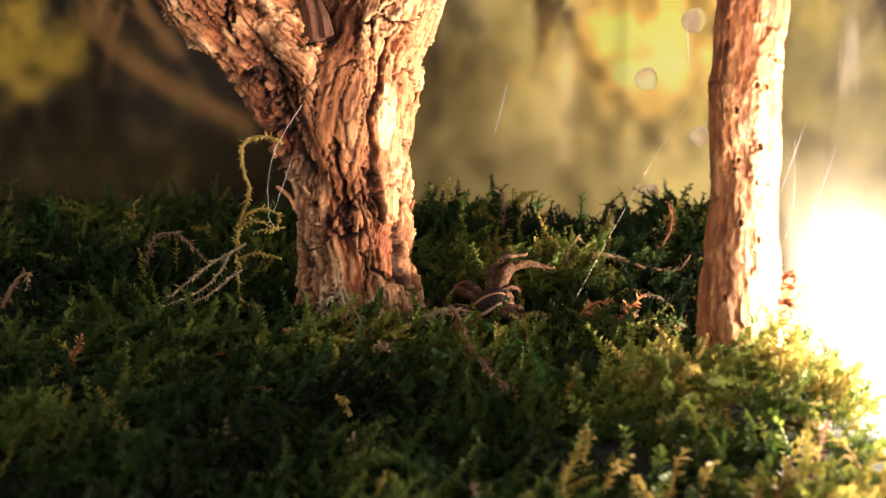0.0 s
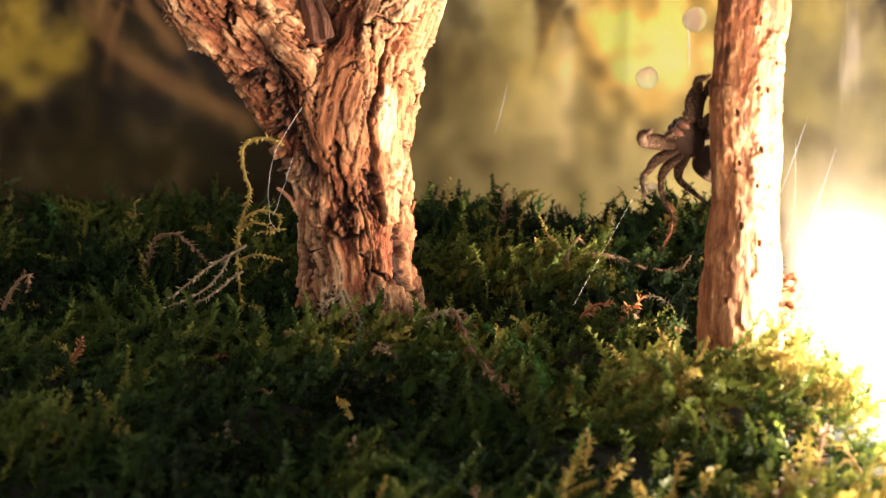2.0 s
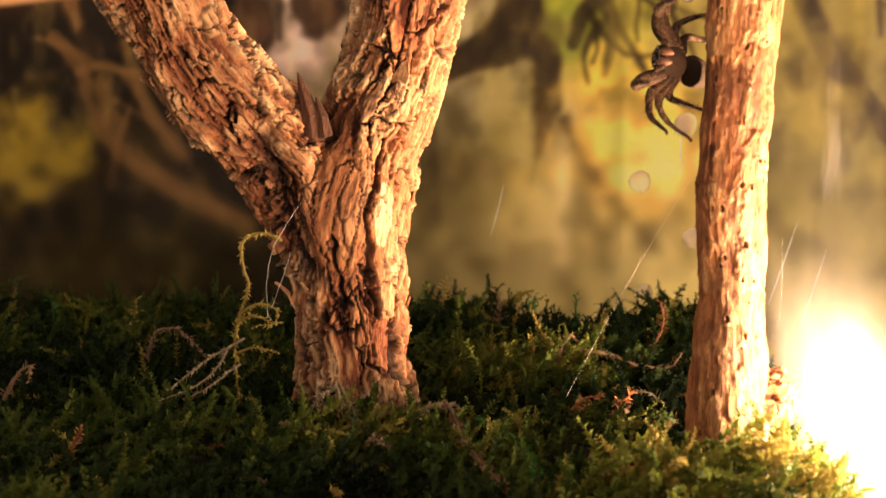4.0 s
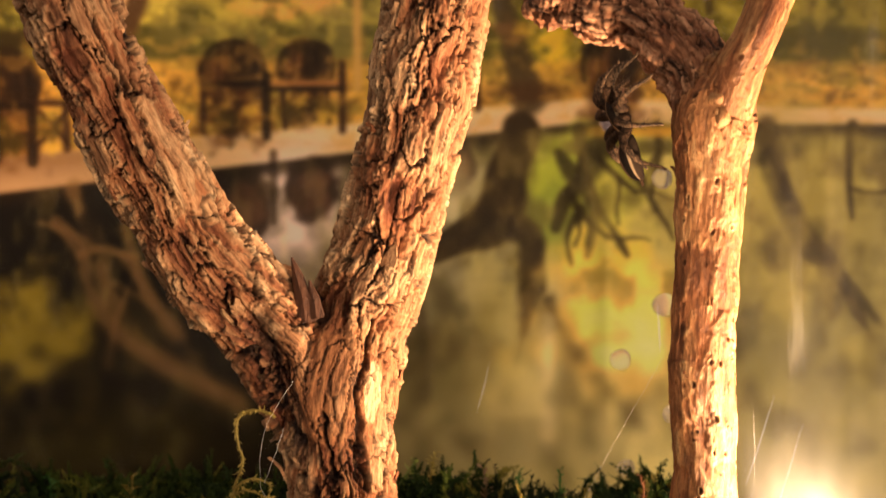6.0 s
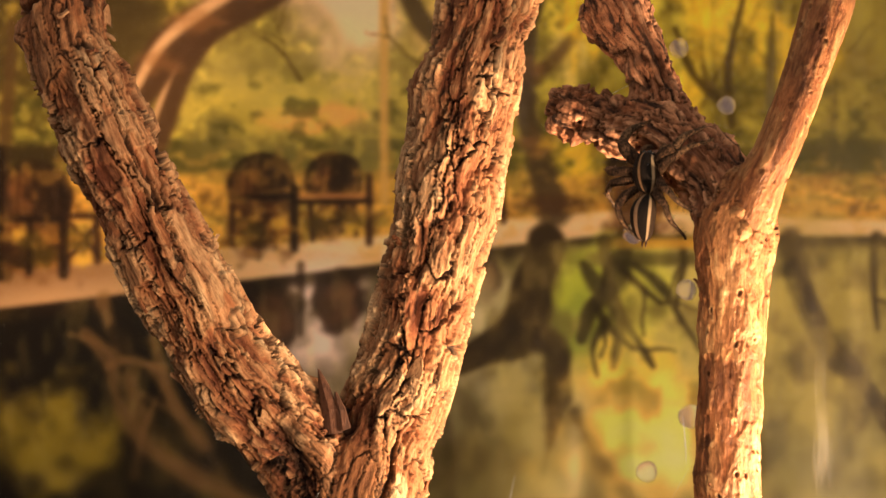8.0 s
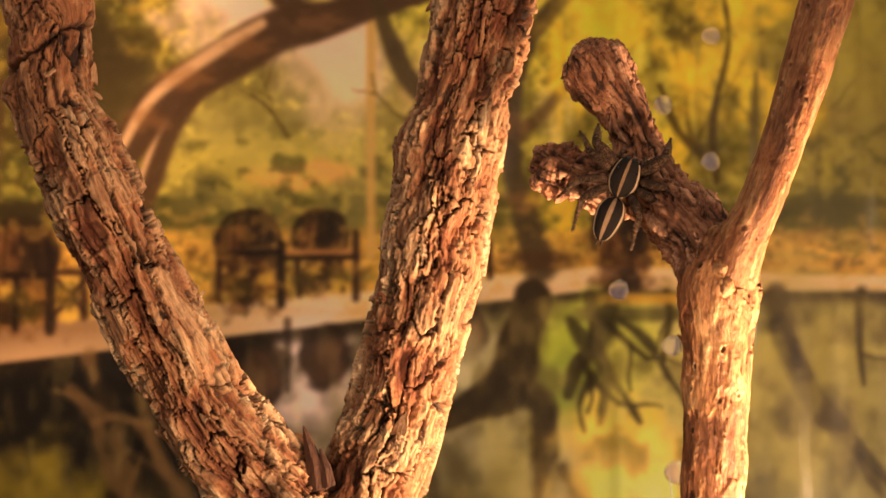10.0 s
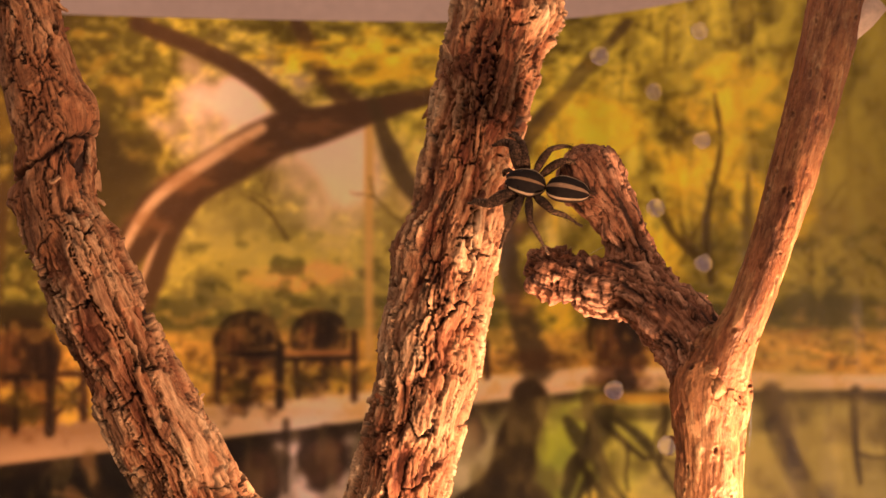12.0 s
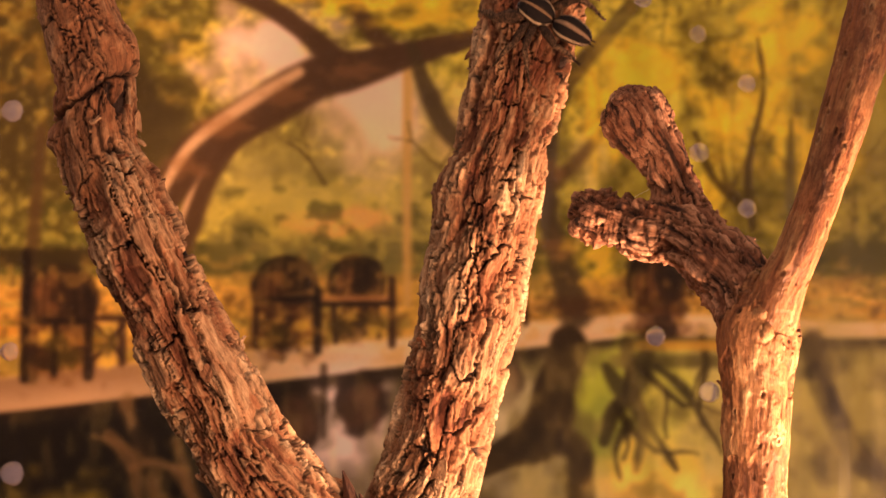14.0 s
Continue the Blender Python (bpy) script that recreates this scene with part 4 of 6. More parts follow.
    for k, rows in enumerate(([(25.2, 52, 1.1), (28.9, 46, 1.7), (32.5, 40, 1.5), (31.4, 30, 0.9)], [(34, 56, 1.6), (32, 48, 1.9), (27, 43, 1.3), (24.5, 36, 0.8)], [(32.5, 42, 1.2), (37, 35, 0.9), (40, 30, 0.5)],
                                 [(30, 40, 0.9), (27, 34, 0.7), (28, 28, 0.4)], [(36, 52, 0.8), (42, 47, 0.9), (46, 40, 0.6)], [(70.3, 51, 2.3), (76.7, 34.4, 2.0), (85.3, 26, 1.7), (95, 15, 1.2)])):
        p.stroke(rows, (0.22, 0.18, 0.08), 0.8, 0.8, 0.9, 180 + k)
    p.lay(0.65 * step(24, 28, x) * step(54, 48, x) * step(51, 52.5, z) * step(55.5, 54, z), (0.26, 0.22, 0.09))
    p.lay(0.7 * step(29, 33, x) * step(60, 50, x) * step(55, 56, z) * step(58.2, 57.4, z), (0.80, 0.60, 0.18))
    p.stroke([(23, 20, 1.0), (29, 9, 1.6), (36, 1, 1.2), (44, -8, 0.3)], dark, 0.5, 1.0, 1.6, 58)
    p.stroke([(69, 58, 1.8), (75, 42, 1.6), (84, 28, 1.2), (93, 12, 0.3)], dark, 0.6, 1.0, 1.6, 59)
    p.stroke([(-8, 25, 1.2), (-4, 12, 1.5), (-3, -6, 0.3)], dark, 0.45, 1.0, 1.6, 73)
    # pale limbs mirrored in the dark water
    pale = (0.50, 0.38, 0.21)
    p.stroke([(-79, 44, 1.6), (-75.5, 34, 2.0), (-68.5, 15, 2.2), (-57, 4.5, 2.0), (-43, -3.5, 1.6)], pale, 0.7, 1.2, 2.2, 61)
    p.lay(0.7 * wet * step(-38, -55, x) * step(0.02, 0.35, p.grain(5, 7, 4, 68)), (0.10, 0.07, 0.04))
    p.lay(0.4 * wet * step(-30, -55, x) * step(0.05, 0.4, p.grain(6, 7, 4, 69)), (0.34, 0.29, 0.12))
    p.lay(0.55 * wet * step(-30, 10, x) * step(0.05, 0.4, p.grain(6, 10, 4, 70)), (0.36, 0.30, 0.15))
    p.lay(0.35 * wet * step(-10, 20, x) * step(0.08, 0.4, p.grain(7, 9, 4, 74)), (0.76, 0.68, 0.34))
    p.stroke([(-68, 36, 1.2), (-62.5, 20, 1.5), (-57.4, 12, 1.2)], pale, 0.6, 0.9, 0.5, 62)
    p.stroke([(-70, 24, 0.9), (-60, 17, 0.8), (-50, 3, 0.8)], pale, 0.4, 0.9, 0.5, 63)
    p.stroke([(-86, 37, 0.8), (-80, 35, 1.1), (-73, 31, 0.9), (-65, 30, 0.6)], pale, 0.5, 0.9, 0.8, 79)
    w(-90, 14, 11, 10, (0.58, 0.50, 0.12), 0.85, 0.6, 1.3, 64)
    w(-60, -10, 20, 9, (0.22, 0.19, 0.09), 0.7, 0.7, 0.5, 65)
    w(-88, -14, 16, 8, (0.26, 0.23, 0.09), 0.7, 0.7, 0.5, 66)
    # hazy lower edge with soft upright streaks
    low = step(6, -14, z) * wet
    p.lay(0.45 * low * step(-40, 10, x), (0.76, 0.70, 0.50))
    p.lay(0.16 * step(24, -2, z) * step(-20, 5, x) * step(0.05, 0.5, p.grain(2.2, 26, 4, 67) + 0.5 * p.grain(9, 9, 3, 76)), (0.82, 0.76, 0.56))
    w(37, 15, 12, 9, (0.96, 0.78, 0.34), 0.9, 0.95, 1.4, 91)
    w(43, 11, 8, 5, (0.98, 0.84, 0.50), 0.75, 0.95, 1.0, 92)
    p.stroke([(23, 16, 1.4), (23.5, 4, 1.8), (23, -12, 1.6)], (0.86, 0.78, 0.58), 0.5, 1.2, 1.0, 93)
    # upright broken shimmer over the whole water
    p.lay(0.14 * wet * step(0.0, 0.45, p.grain(2.6, 5, 3, 94)), (0.88, 0.80, 0.46))
    p.lay(0.30 * wet * step(0.0, 0.45, -p.grain(4.5, 6, 4, 95)), (0.16, 0.13, 0.05))
    # pale limbs mirrored in the dark water, over its ripples
    for rows in ([(-82.5, 37.5, 1.0), (-77.5, 30.5, 1.3), (-76, 23.5, 1.7), (-69.5, 13, 1.9), (-57.5, 6, 2.0), (-43, -1, 1.7)], [(-68, 29.5, 1.5), (-61.5, 20, 1.6), (-55.5, 13, 1.3)],
                 [(-77.5, 30, 0.8), (-72, 31.5, 0.9), (-66, 29, 0.9)], [(-66, 26, 0.6), (-70, 16, 0.7), (-72, 6, 0.6)]):
        p.stroke(rows, (0.48, 0.36, 0.20), 0.62, 1.0, 1.3, 170)
    # towards the lower edge the print is blurred and loses its detail
    sharp = p.ink.copy()
    p.blur(9)
    fade = step(26, 4, z)[..., None]
    p.ink = sharp * (1 - fade) + p.ink * fade
    p.blur(1)
    p.ink += 0.10 * ((p.ink @ np.array((0.3, 0.6, 0.1)))[..., None] - p.ink)
    rgb = np.clip(1.43 * np.maximum(p.ink, 0) ** 1.22, 0.010, 0.97)
    rgb = np.where(rgb < 0.04045, rgb / 12.92, ((rgb + 0.055) / 1.055) ** 2.4)
    return p, rgb


def poster():
    """The sheet itself: hung behind the tank, its top edge sagging a little."""
    p, rgb = park_print()
    m, t, b = material("poster_print", 0.45)
    ink = attribute(t, "ink")
    t.links.new(mixed(t, 0.25, ink.outputs["Color"], ramp(t, noise_of(t, 1800.0, 2.0), [(0.3, (0.8, 0.8, 0.8)), (0.7, (1.1, 1.1, 1.1))]), "MULTIPLY"), b.inputs["Base Color"])
    b.inputs["Specular IOR Level"].default_value = 0.1
    x, z = p.x, p.z
    top = 141.0 + np.where(x > 8, 4.5 * ((x - 8) / 44) ** 2, 2.4 * ((x - 8) / 96) ** 2)
    k = np.clip((z - 120) / 26, 0, 1)
    zz = z + k * (top - 146)
    y = 130 + 0.8 * np.sin(x / 31) * k
    co = np.stack([x.ravel(), y.ravel(), zz.ravel()], 1) * M
    i = np.arange(p.nz - 1)[:, None] * p.nx + np.arange(p.nx - 1)[None]
    f = np.stack([i, i + 1, i + p.nx + 1, i + p.nx], -1).reshape(-1, 4)
    me = mesh_from("poster", co, f, m, True, (), [("ink", np.concatenate([rgb.reshape(-1, 3), np.ones((rgb.shape[0] * rgb.shape[1], 1))], 1))])
    tagged(new("poster", me), "large printed photo of a park pond in autumn behind glass", "poster")


def flat_box(name, lo, hi, mat, label, category, kind="structure"):
    bm = bmesh.new()
    bmesh.ops.create_cube(bm, size=1)
    for v in bm.verts:
        v.co = [(lo[k] + hi[k]) / 2 + v.co[k] * (hi[k] - lo[k]) for k in range(3)]
    return tagged(bm_part(name, bm, mat, None, "", False), label, category, kind=kind)


poster()
WALL = plain("wall_paint", (0.72, 0.55, 0.46), 0.9, 300.0, 0.1)
flat_box("wall_back", (-0.9, 0.26, -0.3), (0.9, 0.28, 0.8), WALL, "plain pale pinkish wall behind the poster", "wall")
TABLE = plain("table_top", (0.16, 0.10, 0.06), 0.6, 60.0, 0.4)
flat_box("floor", (-0.9, -0.6, -0.062), (0.9, 0.26, -0.052), TABLE, "dark wooden table top under the tank", "table top")


# ---- the tank ----
def tank_glass(name, film, streak, glare=0.0, shine=0.05):
    """Clear pane with a dry film of dust and wiping marks on it, and a painted lamp glare if asked."""
    m, t, b = material(name, 0.05)
    clear = node(t, "ShaderNodeBsdfTransparent")
    gloss = node(t, "ShaderNodeBsdfGlossy", Roughness=0.45)
    lw = node(t, "ShaderNodeLayerWeight", Blend=shine)
    pane = node(t, "ShaderNodeMixShader")
    t.links.new(lw.outputs["Fresnel"], pane.inputs[0])
    t.links.new(clear.outputs[0], pane.inputs[1])
    t.links.new(gloss.outputs[0], pane.inputs[2])
    haze = node(t, "ShaderNodeMixShader", Fac=0.5)
    t.links.new(node(t, "ShaderNodeBsdfTranslucent", Color=(0.9, 0.88, 0.84, 1)).outputs[0], haze.inputs[1])
    t.links.new(node(t, "ShaderNodeBsdfDiffuse", Color=(0.9, 0.88, 0.84, 1)).outputs[0], haze.inputs[2])
    wipe = noise_of(t, 120.0, 3.0, 0.6, (1.0, 0.6, 0.25))
    spots = noise_of(t, 90.0, 4.0, 0.6)
    lo = film * 0.4
    amount = ramp(t, wipe, [(0.35, (lo, lo, lo)), (0.62, (film, film, film)), (0.78, (streak, streak, streak))])
    amount = mixed(t, 0.7, amount, ramp(t, spots, [(0.35, (0.5, 0.5, 0.5)), (0.7, (1.3, 1.3, 1.3))]), "MULTIPLY")
    if glare:
        # the glare round the lamp, painted on the pane as an oval pale haze
        c = t.nodes.new("ShaderNodeTexCoord")
        near = node(t, "ShaderNodeVectorMath")
        near.operation = "DISTANCE"
        near.inputs[1].default_value = (0.0, -0.0092, 0.002)
        flat = t.nodes.new("ShaderNodeMapping")
        flat.inputs["Scale"].default_value = (0.0, 0.20, 1.0)
        t.links.new(c.outputs["Object"], flat.inputs["Vector"])
        t.links.new(flat.outputs["Vector"], near.inputs[0])
        far = node(t, "ShaderNodeMapRange")
        for key, value in (("From Min", 0.001), ("From Max", 0.0285), ("To Min", 1.0), ("To Max", 0.0)):
            far.inputs[key].default_value = value
        far.interpolation_type = "SMOOTHERSTEP"
        t.links.new(near.outputs["Value"], far.inputs["Value"])
        thick = node(t, "ShaderNodeMath")
        thick.operation = "POWER"
        thick.inputs[1].default_value = 3.6
        t.links.new(far.outputs["Result"], thick.inputs[0])
        patchy = mixed(t, 0.6, thick.outputs["Value"], ramp(t, spots, [(0.3, (0.3, 0.3, 0.3)), (0.7, (1, 1, 1))]), "MULTIPLY")
        amount = mixed(t, 1.0, amount, mixed(t, 1.0, patchy, (glare, glare, glare), "MULTIPLY"), "ADD")
    out = node(t, "ShaderNodeMixShader")
    t.links.new(amount, out.inputs[0])
    t.links.new(pane.outputs[0], out.inputs[1])
    t.links.new(haze.outputs[0], out.inputs[2])
    t.links.new(out.outputs[0], t.nodes["Material Output"].inputs["Surface"])
    return m


CLEAN, DUSTY = tank_glass("tank_glass", 0.006, 0.035), tank_glass("dusty_glass", 0.008, 0.05, 0.13, 0.004)
flat_box("window_back", (-0.11, 0.0585, -0.05), (0.11, 0.0605, 0.16), CLEAN, "clear back pane of the tank with water drops", "glass pane")
side = flat_box("window_side", (0.0405, -0.12, -0.05), (0.0411, 0.058, 0.16), DUSTY, "dusty scratched side pane of the tank", "glass pane")


def water_material():
    """Hard-water drops: clear, with a faint lilac film of lime."""
    m, t, b = material("water", 0.03)
    b.inputs["Transmission Weight"].default_value, b.inputs["IOR"].default_value = 1.0, 1.16
    b.inputs["Base Color"].default_value = (0.96, 0.92, 0.97, 1)
    mx = node(t, "ShaderNodeMixShader", Fac=0.12)
    t.links.new(b.outputs[0], mx.inputs[1])
    t.links.new(node(t, "ShaderNodeBsdfDiffuse", Color=(0.80, 0.72, 0.84, 1)).outputs[0], mx.inputs[2])
    t.links.new(mx.outputs[0], t.nodes["Material Output"].inputs["Surface"])
    return m


WATER = water_material()


def water_drop(x, z, r):
    """A flat bead clinging to the back pane."""
    bm = bmesh.new()
    bmesh.ops.create_icosphere(bm, subdivisions=3, radius=r * M)
    for v in bm.verts:
        v.co.y = v.co.y * (0.30 if v.co.y < 0 else 0.05)
        v.co.z += 0.12 * v.co.z * math.sin(v.co.x / (r * M) * 1.3)
    ob = bm_part("water_drop", bm, WATER)
    ob.location = (x * M, 58.4 * M, z * M)
    tagged(ob, "small clear water drop clinging to the back pane", "water drop", "drops on the pane")


for x, z, r in ((43.5, 119.3, 1.6), (35.4, 108.4, 1.5), (26.1, 114.9, 1.7), (43.5, 99.7, 1.6), (35.3, 87.8, 1.7), (43.2, 78.1, 1.6), (27.6, 56.3, 1.7), (36.4, 46.9, 1.8),
                (-82.1, 95.5, 1.9), (-80.5, 33.0, 2.0), (-81.5, 53.7, 1.6), (29.7, 16.3, 1.8), (36.9, 25.6, 2.0), (38.4, 7.1, 1.7), (30.7, -2.2, 1.6)):
    water_drop(x * 1.013, z, r)


def bulb():
    """The glaring lamp just outside the side pane."""
    thing = tagged(new("lamp"), "small glaring warm lamp standing outside the side pane", "lamp")
    thing.location = (0.0530, -0.036, -0.006)
    m, t, b = material("lamp_glass", 0.3)
    b.inputs["Emission Color"].default_value = (1.0, 0.83, 0.58, 1)
    b.inputs["Emission Strength"].default_value = 60.0
    bm = bmesh.new()
    bmesh.ops.create_uvsphere(bm, u_segments=32, v_segments=20, radius=0.0050)
    for v in bm.verts:
        if v.co.z < 0:
            v.co.x *= 1 + 0.5 * v.co.z / 0.0050
            v.co.y *= 1 + 0.5 * v.co.z / 0.0050
            v.co.z *= 1.4
    bm_part("bulb", bm, m, thing, "glowing warm white bulb")
    rows = [(0, 0, -0.048), (0, 0, -0.046), (0, 0, -0.0461), (0, 0, -0.012), (0, 0, -0.0075)]
    v, f = tube(np.array(rows) + np.random.rand(5, 3) * 1e-7, [0.012, 0.012, 0.0042, 0.0042, 0.0040], 28)
    part("socket", mesh_from("socket", v, f, plain("lamp_metal", (0.10, 0.09, 0.08), 0.4, 300.0, 0.3, 0.0, 0.8)), thing, "dark metal lamp socket")


bulb()


# ---- moss ----
def quick_mesh(name, verts, faces, mat, floats):
    """Large meshes whose faces all have the same number of corners."""
    me = bpy.data.meshes.new(name)
    n, k = faces.shape
    me.vertices.add(len(verts))
    me.vertices.foreach_set("co", verts.astype(np.float32).ravel())
    me.loops.add(n * k)
    me.loops.foreach_set("vertex_index", faces.astype(np.int32).ravel())
    me.polygons.add(n)
    me.polygons.foreach_set("loop_start", np.arange(n, dtype=np.int32) * k)
    for key, values in floats:
        me.attributes.new(key, "FLOAT", "POINT").data.foreach_set("value", values.astype(np.float32))
    me.materials.append(mat)
    me.update(calc_edges=True)
    me.polygons.foreach_set("use_smooth", np.ones(n, dtype=bool))
    return me


def frond(rng, length=6.0, pairs=11, leaf=1.25, bend=0.5, droop=0.3):
    """A feathery shoot along +z from the origin, in mm: triangles, and how far out on the leaf each vertex is."""
    s = np.linspace(0, 1, pairs + 2)
    ax, ay = bend * rng.uniform(-1, 1), bend * rng.uniform(0.2, 1)
    path = np.stack([length * 0.30 * ax * s ** 2, length * 0.6 * ay * s ** 2, length * (s - 0.22 * (abs(ax) + ay) * s ** 2)], 1)
    t, u, v = frames_along(path)
    vs, fs, al = [], [], []
    w = 0.12 * (1 - 0.7 * s)
    for k in range(len(s)):
        vs += [path[k] + w[k] * u[k], path[k] - w[k] * u[k]]
        al += [0.2] * 2
        if k:
            fs += [(2 * k - 2, 2 * k - 1, 2 * k + 1), (2 * k - 2, 2 * k + 1, 2 * k)]
    for k in range(1, len(s)):
        size = leaf * (0.55 + 0.6 * math.sin(math.pi * min(1, 0.15 + 0.85 * s[k]) ** 0.8)) * rng.uniform(0.75, 1.25)
        turn = rng.uniform(0, 6.28)
        for sign in (0, 1):
            phi = turn + math.pi * sign + rng.uniform(-0.5, 0.5)
            out = math.cos(phi) * v[k] + math.sin(phi) * u[k]
            d = out * rng.uniform(0.45, 0.95) + t[k] * rng.uniform(0.5, 0.9) - v[k] * droop * rng.uniform(0, 1)
            d /= np.linalg.norm(d)
            side = np.cross(d, t[k])
            side = side / np.linalg.norm(side) * size * 0.34
            up = np.cross(side, d)
            up = up / np.linalg.norm(up) * size * 0.16
            o, root = len(vs), path[k]
            vs += [root, root + d * size * 0.5 + side + up, root + d * size - up, root + d * size * 0.5 - side + up]
            fs += [(o, o + 1, o + 2), (o, o + 2, o + 3)]
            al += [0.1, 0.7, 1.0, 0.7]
    return np.array(vs), np.array(fs), np.array(al)


def turn_to(direction, spin):
    """Rotation that carries +z to a direction, spun about it."""
    z = direction / np.linalg.norm(direction)
    x = np.cross((0.13, 0.37, 0.92) if abs(z[2]) < 0.9 else (1, 0, 0), z)
    x /= np.linalg.norm(x)
    y = np.cross(z, x)
    c, s = math.cos(spin), math.sin(spin)
    return np.stack([c * x + s * y, -s * x + c * y, z], 1)


def carpet(name, count, rng, area, mat, scale, label):
    kinds = [frond(rng, rng.uniform(4.5, 8), int(rng.integers(16, 21)), rng.uniform(0.70, 0.95), 1.2, 0.3) for _ in range(18)]
    vs, fs, al, ti, o = [], [], [], [], 0
    x0, x1, y0, y1 = area
    xs, ys = rng.uniform(x0, x1, count), rng.uniform(y0, y1, count)
    # the cushion thins out towards the front corner by the lamp
    far = xs < 39.5 - 0.25 * np.maximum(0, -42 - ys) + rng.uniform(-2, 2, count)
    far |= ys > 0
    xs, ys = xs[far], ys[far]
    count = len(xs)
    zs = lie(xs, ys)
    # lumps raise the moss; the tint also paints tops lighter and hollows shaded
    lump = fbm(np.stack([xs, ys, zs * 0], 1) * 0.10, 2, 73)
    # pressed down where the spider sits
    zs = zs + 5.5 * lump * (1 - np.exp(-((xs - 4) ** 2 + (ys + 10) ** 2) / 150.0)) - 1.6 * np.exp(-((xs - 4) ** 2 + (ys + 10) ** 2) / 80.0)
    patch = fbm(np.stack([xs, ys, zs * 0], 1) * 0.07, 3, 71)
    fleck = fbm(np.stack([xs, ys, zs * 0], 1) * 0.35, 2, 72)
    comb = fbm(np.stack([xs, ys, zs * 0], 1) * 0.045, 2, 79)
    for k in range(count):
        v, f, a = kinds[rng.integers(len(kinds))]
        az, el = 5.0 * comb[k] + rng.normal(0, 0.75), math.radians(rng.uniform(-14, 26) if rng.random() < 0.85 else rng.uniform(25, 70))
        d = np.array((math.cos(az) * math.cos(el), math.sin(az) * math.cos(el), math.sin(el)))
        size = scale * rng.uniform(0.6, 1.15)
        vs.append(v * size @ turn_to(d, rng.uniform(0, 6.28)).T + (xs[k], ys[k], zs[k] + rng.uniform(0.0, 1.6)))
        fs.append(f + o)
        al.append(a)
        # lamplight put into the tint: front moss grows lighter towards the lamp side
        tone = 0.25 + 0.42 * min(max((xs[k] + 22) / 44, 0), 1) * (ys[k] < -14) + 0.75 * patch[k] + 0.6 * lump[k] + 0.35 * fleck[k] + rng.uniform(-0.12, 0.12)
        if rng.random() < 0.035:
            tone = rng.uniform(0.85, 1.0)
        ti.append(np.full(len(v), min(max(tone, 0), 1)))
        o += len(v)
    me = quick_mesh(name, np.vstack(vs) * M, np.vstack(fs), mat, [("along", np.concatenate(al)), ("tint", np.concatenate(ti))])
    return tagged(new(name, me), label, "moss", kind="stuff")


rng = np.random.default_rng(12)
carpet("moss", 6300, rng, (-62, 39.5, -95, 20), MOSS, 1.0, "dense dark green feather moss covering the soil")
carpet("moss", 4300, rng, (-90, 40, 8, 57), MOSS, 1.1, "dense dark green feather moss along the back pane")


# ---- single shoots, dry bits and threads ----
def leafy(name, colours, rough=0.6):
    m, t, b = material(name, rough)
    along = attribute(t, "along")
    base = mixed(t, 0.6, ramp(t, along.outputs["Fac"], [(0.0, colours[0]), (1.0, colours[1])]), ramp(t, noise_of(t, 700.0), [(0.3, (0.6, 0.6, 0.6)), (0.7, (1.2, 1.2, 1.2))]), "MULTIPLY")
    t.links.new(base, b.inputs["Base Color"])
    tr = node(t, "ShaderNodeBsdfTranslucent")
    t.links.new(base, tr.inputs["Color"])
    mx = node(t, "ShaderNodeMixShader", Fac=0.35)
    t.links.new(b.outputs[0], mx.inputs[1])
    t.links.new(tr.outputs[0], mx.inputs[2])
    t.links.new(mx.outputs[0], t.nodes["Material Output"].inputs["Surface"])
    return m


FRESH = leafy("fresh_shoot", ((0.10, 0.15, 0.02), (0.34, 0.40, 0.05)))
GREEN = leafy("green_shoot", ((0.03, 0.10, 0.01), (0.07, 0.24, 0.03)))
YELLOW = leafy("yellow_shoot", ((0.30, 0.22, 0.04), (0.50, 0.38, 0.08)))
BROWN = leafy("brown_shoot", ((0.20, 0.12, 0.06), (0.38, 0.24, 0.12)))
RUST = leafy("rusty_shoot", ((0.26, 0.09, 0.03), (0.46, 0.20, 0.08)))
STRAW = leafy("straw", ((0.24, 0.18, 0.10), (0.42, 0.33, 0.20)))
SILK = plain("silk", (0.85, 0.82, 0.75), 0.35, 900.0, 0.1, 0.0)


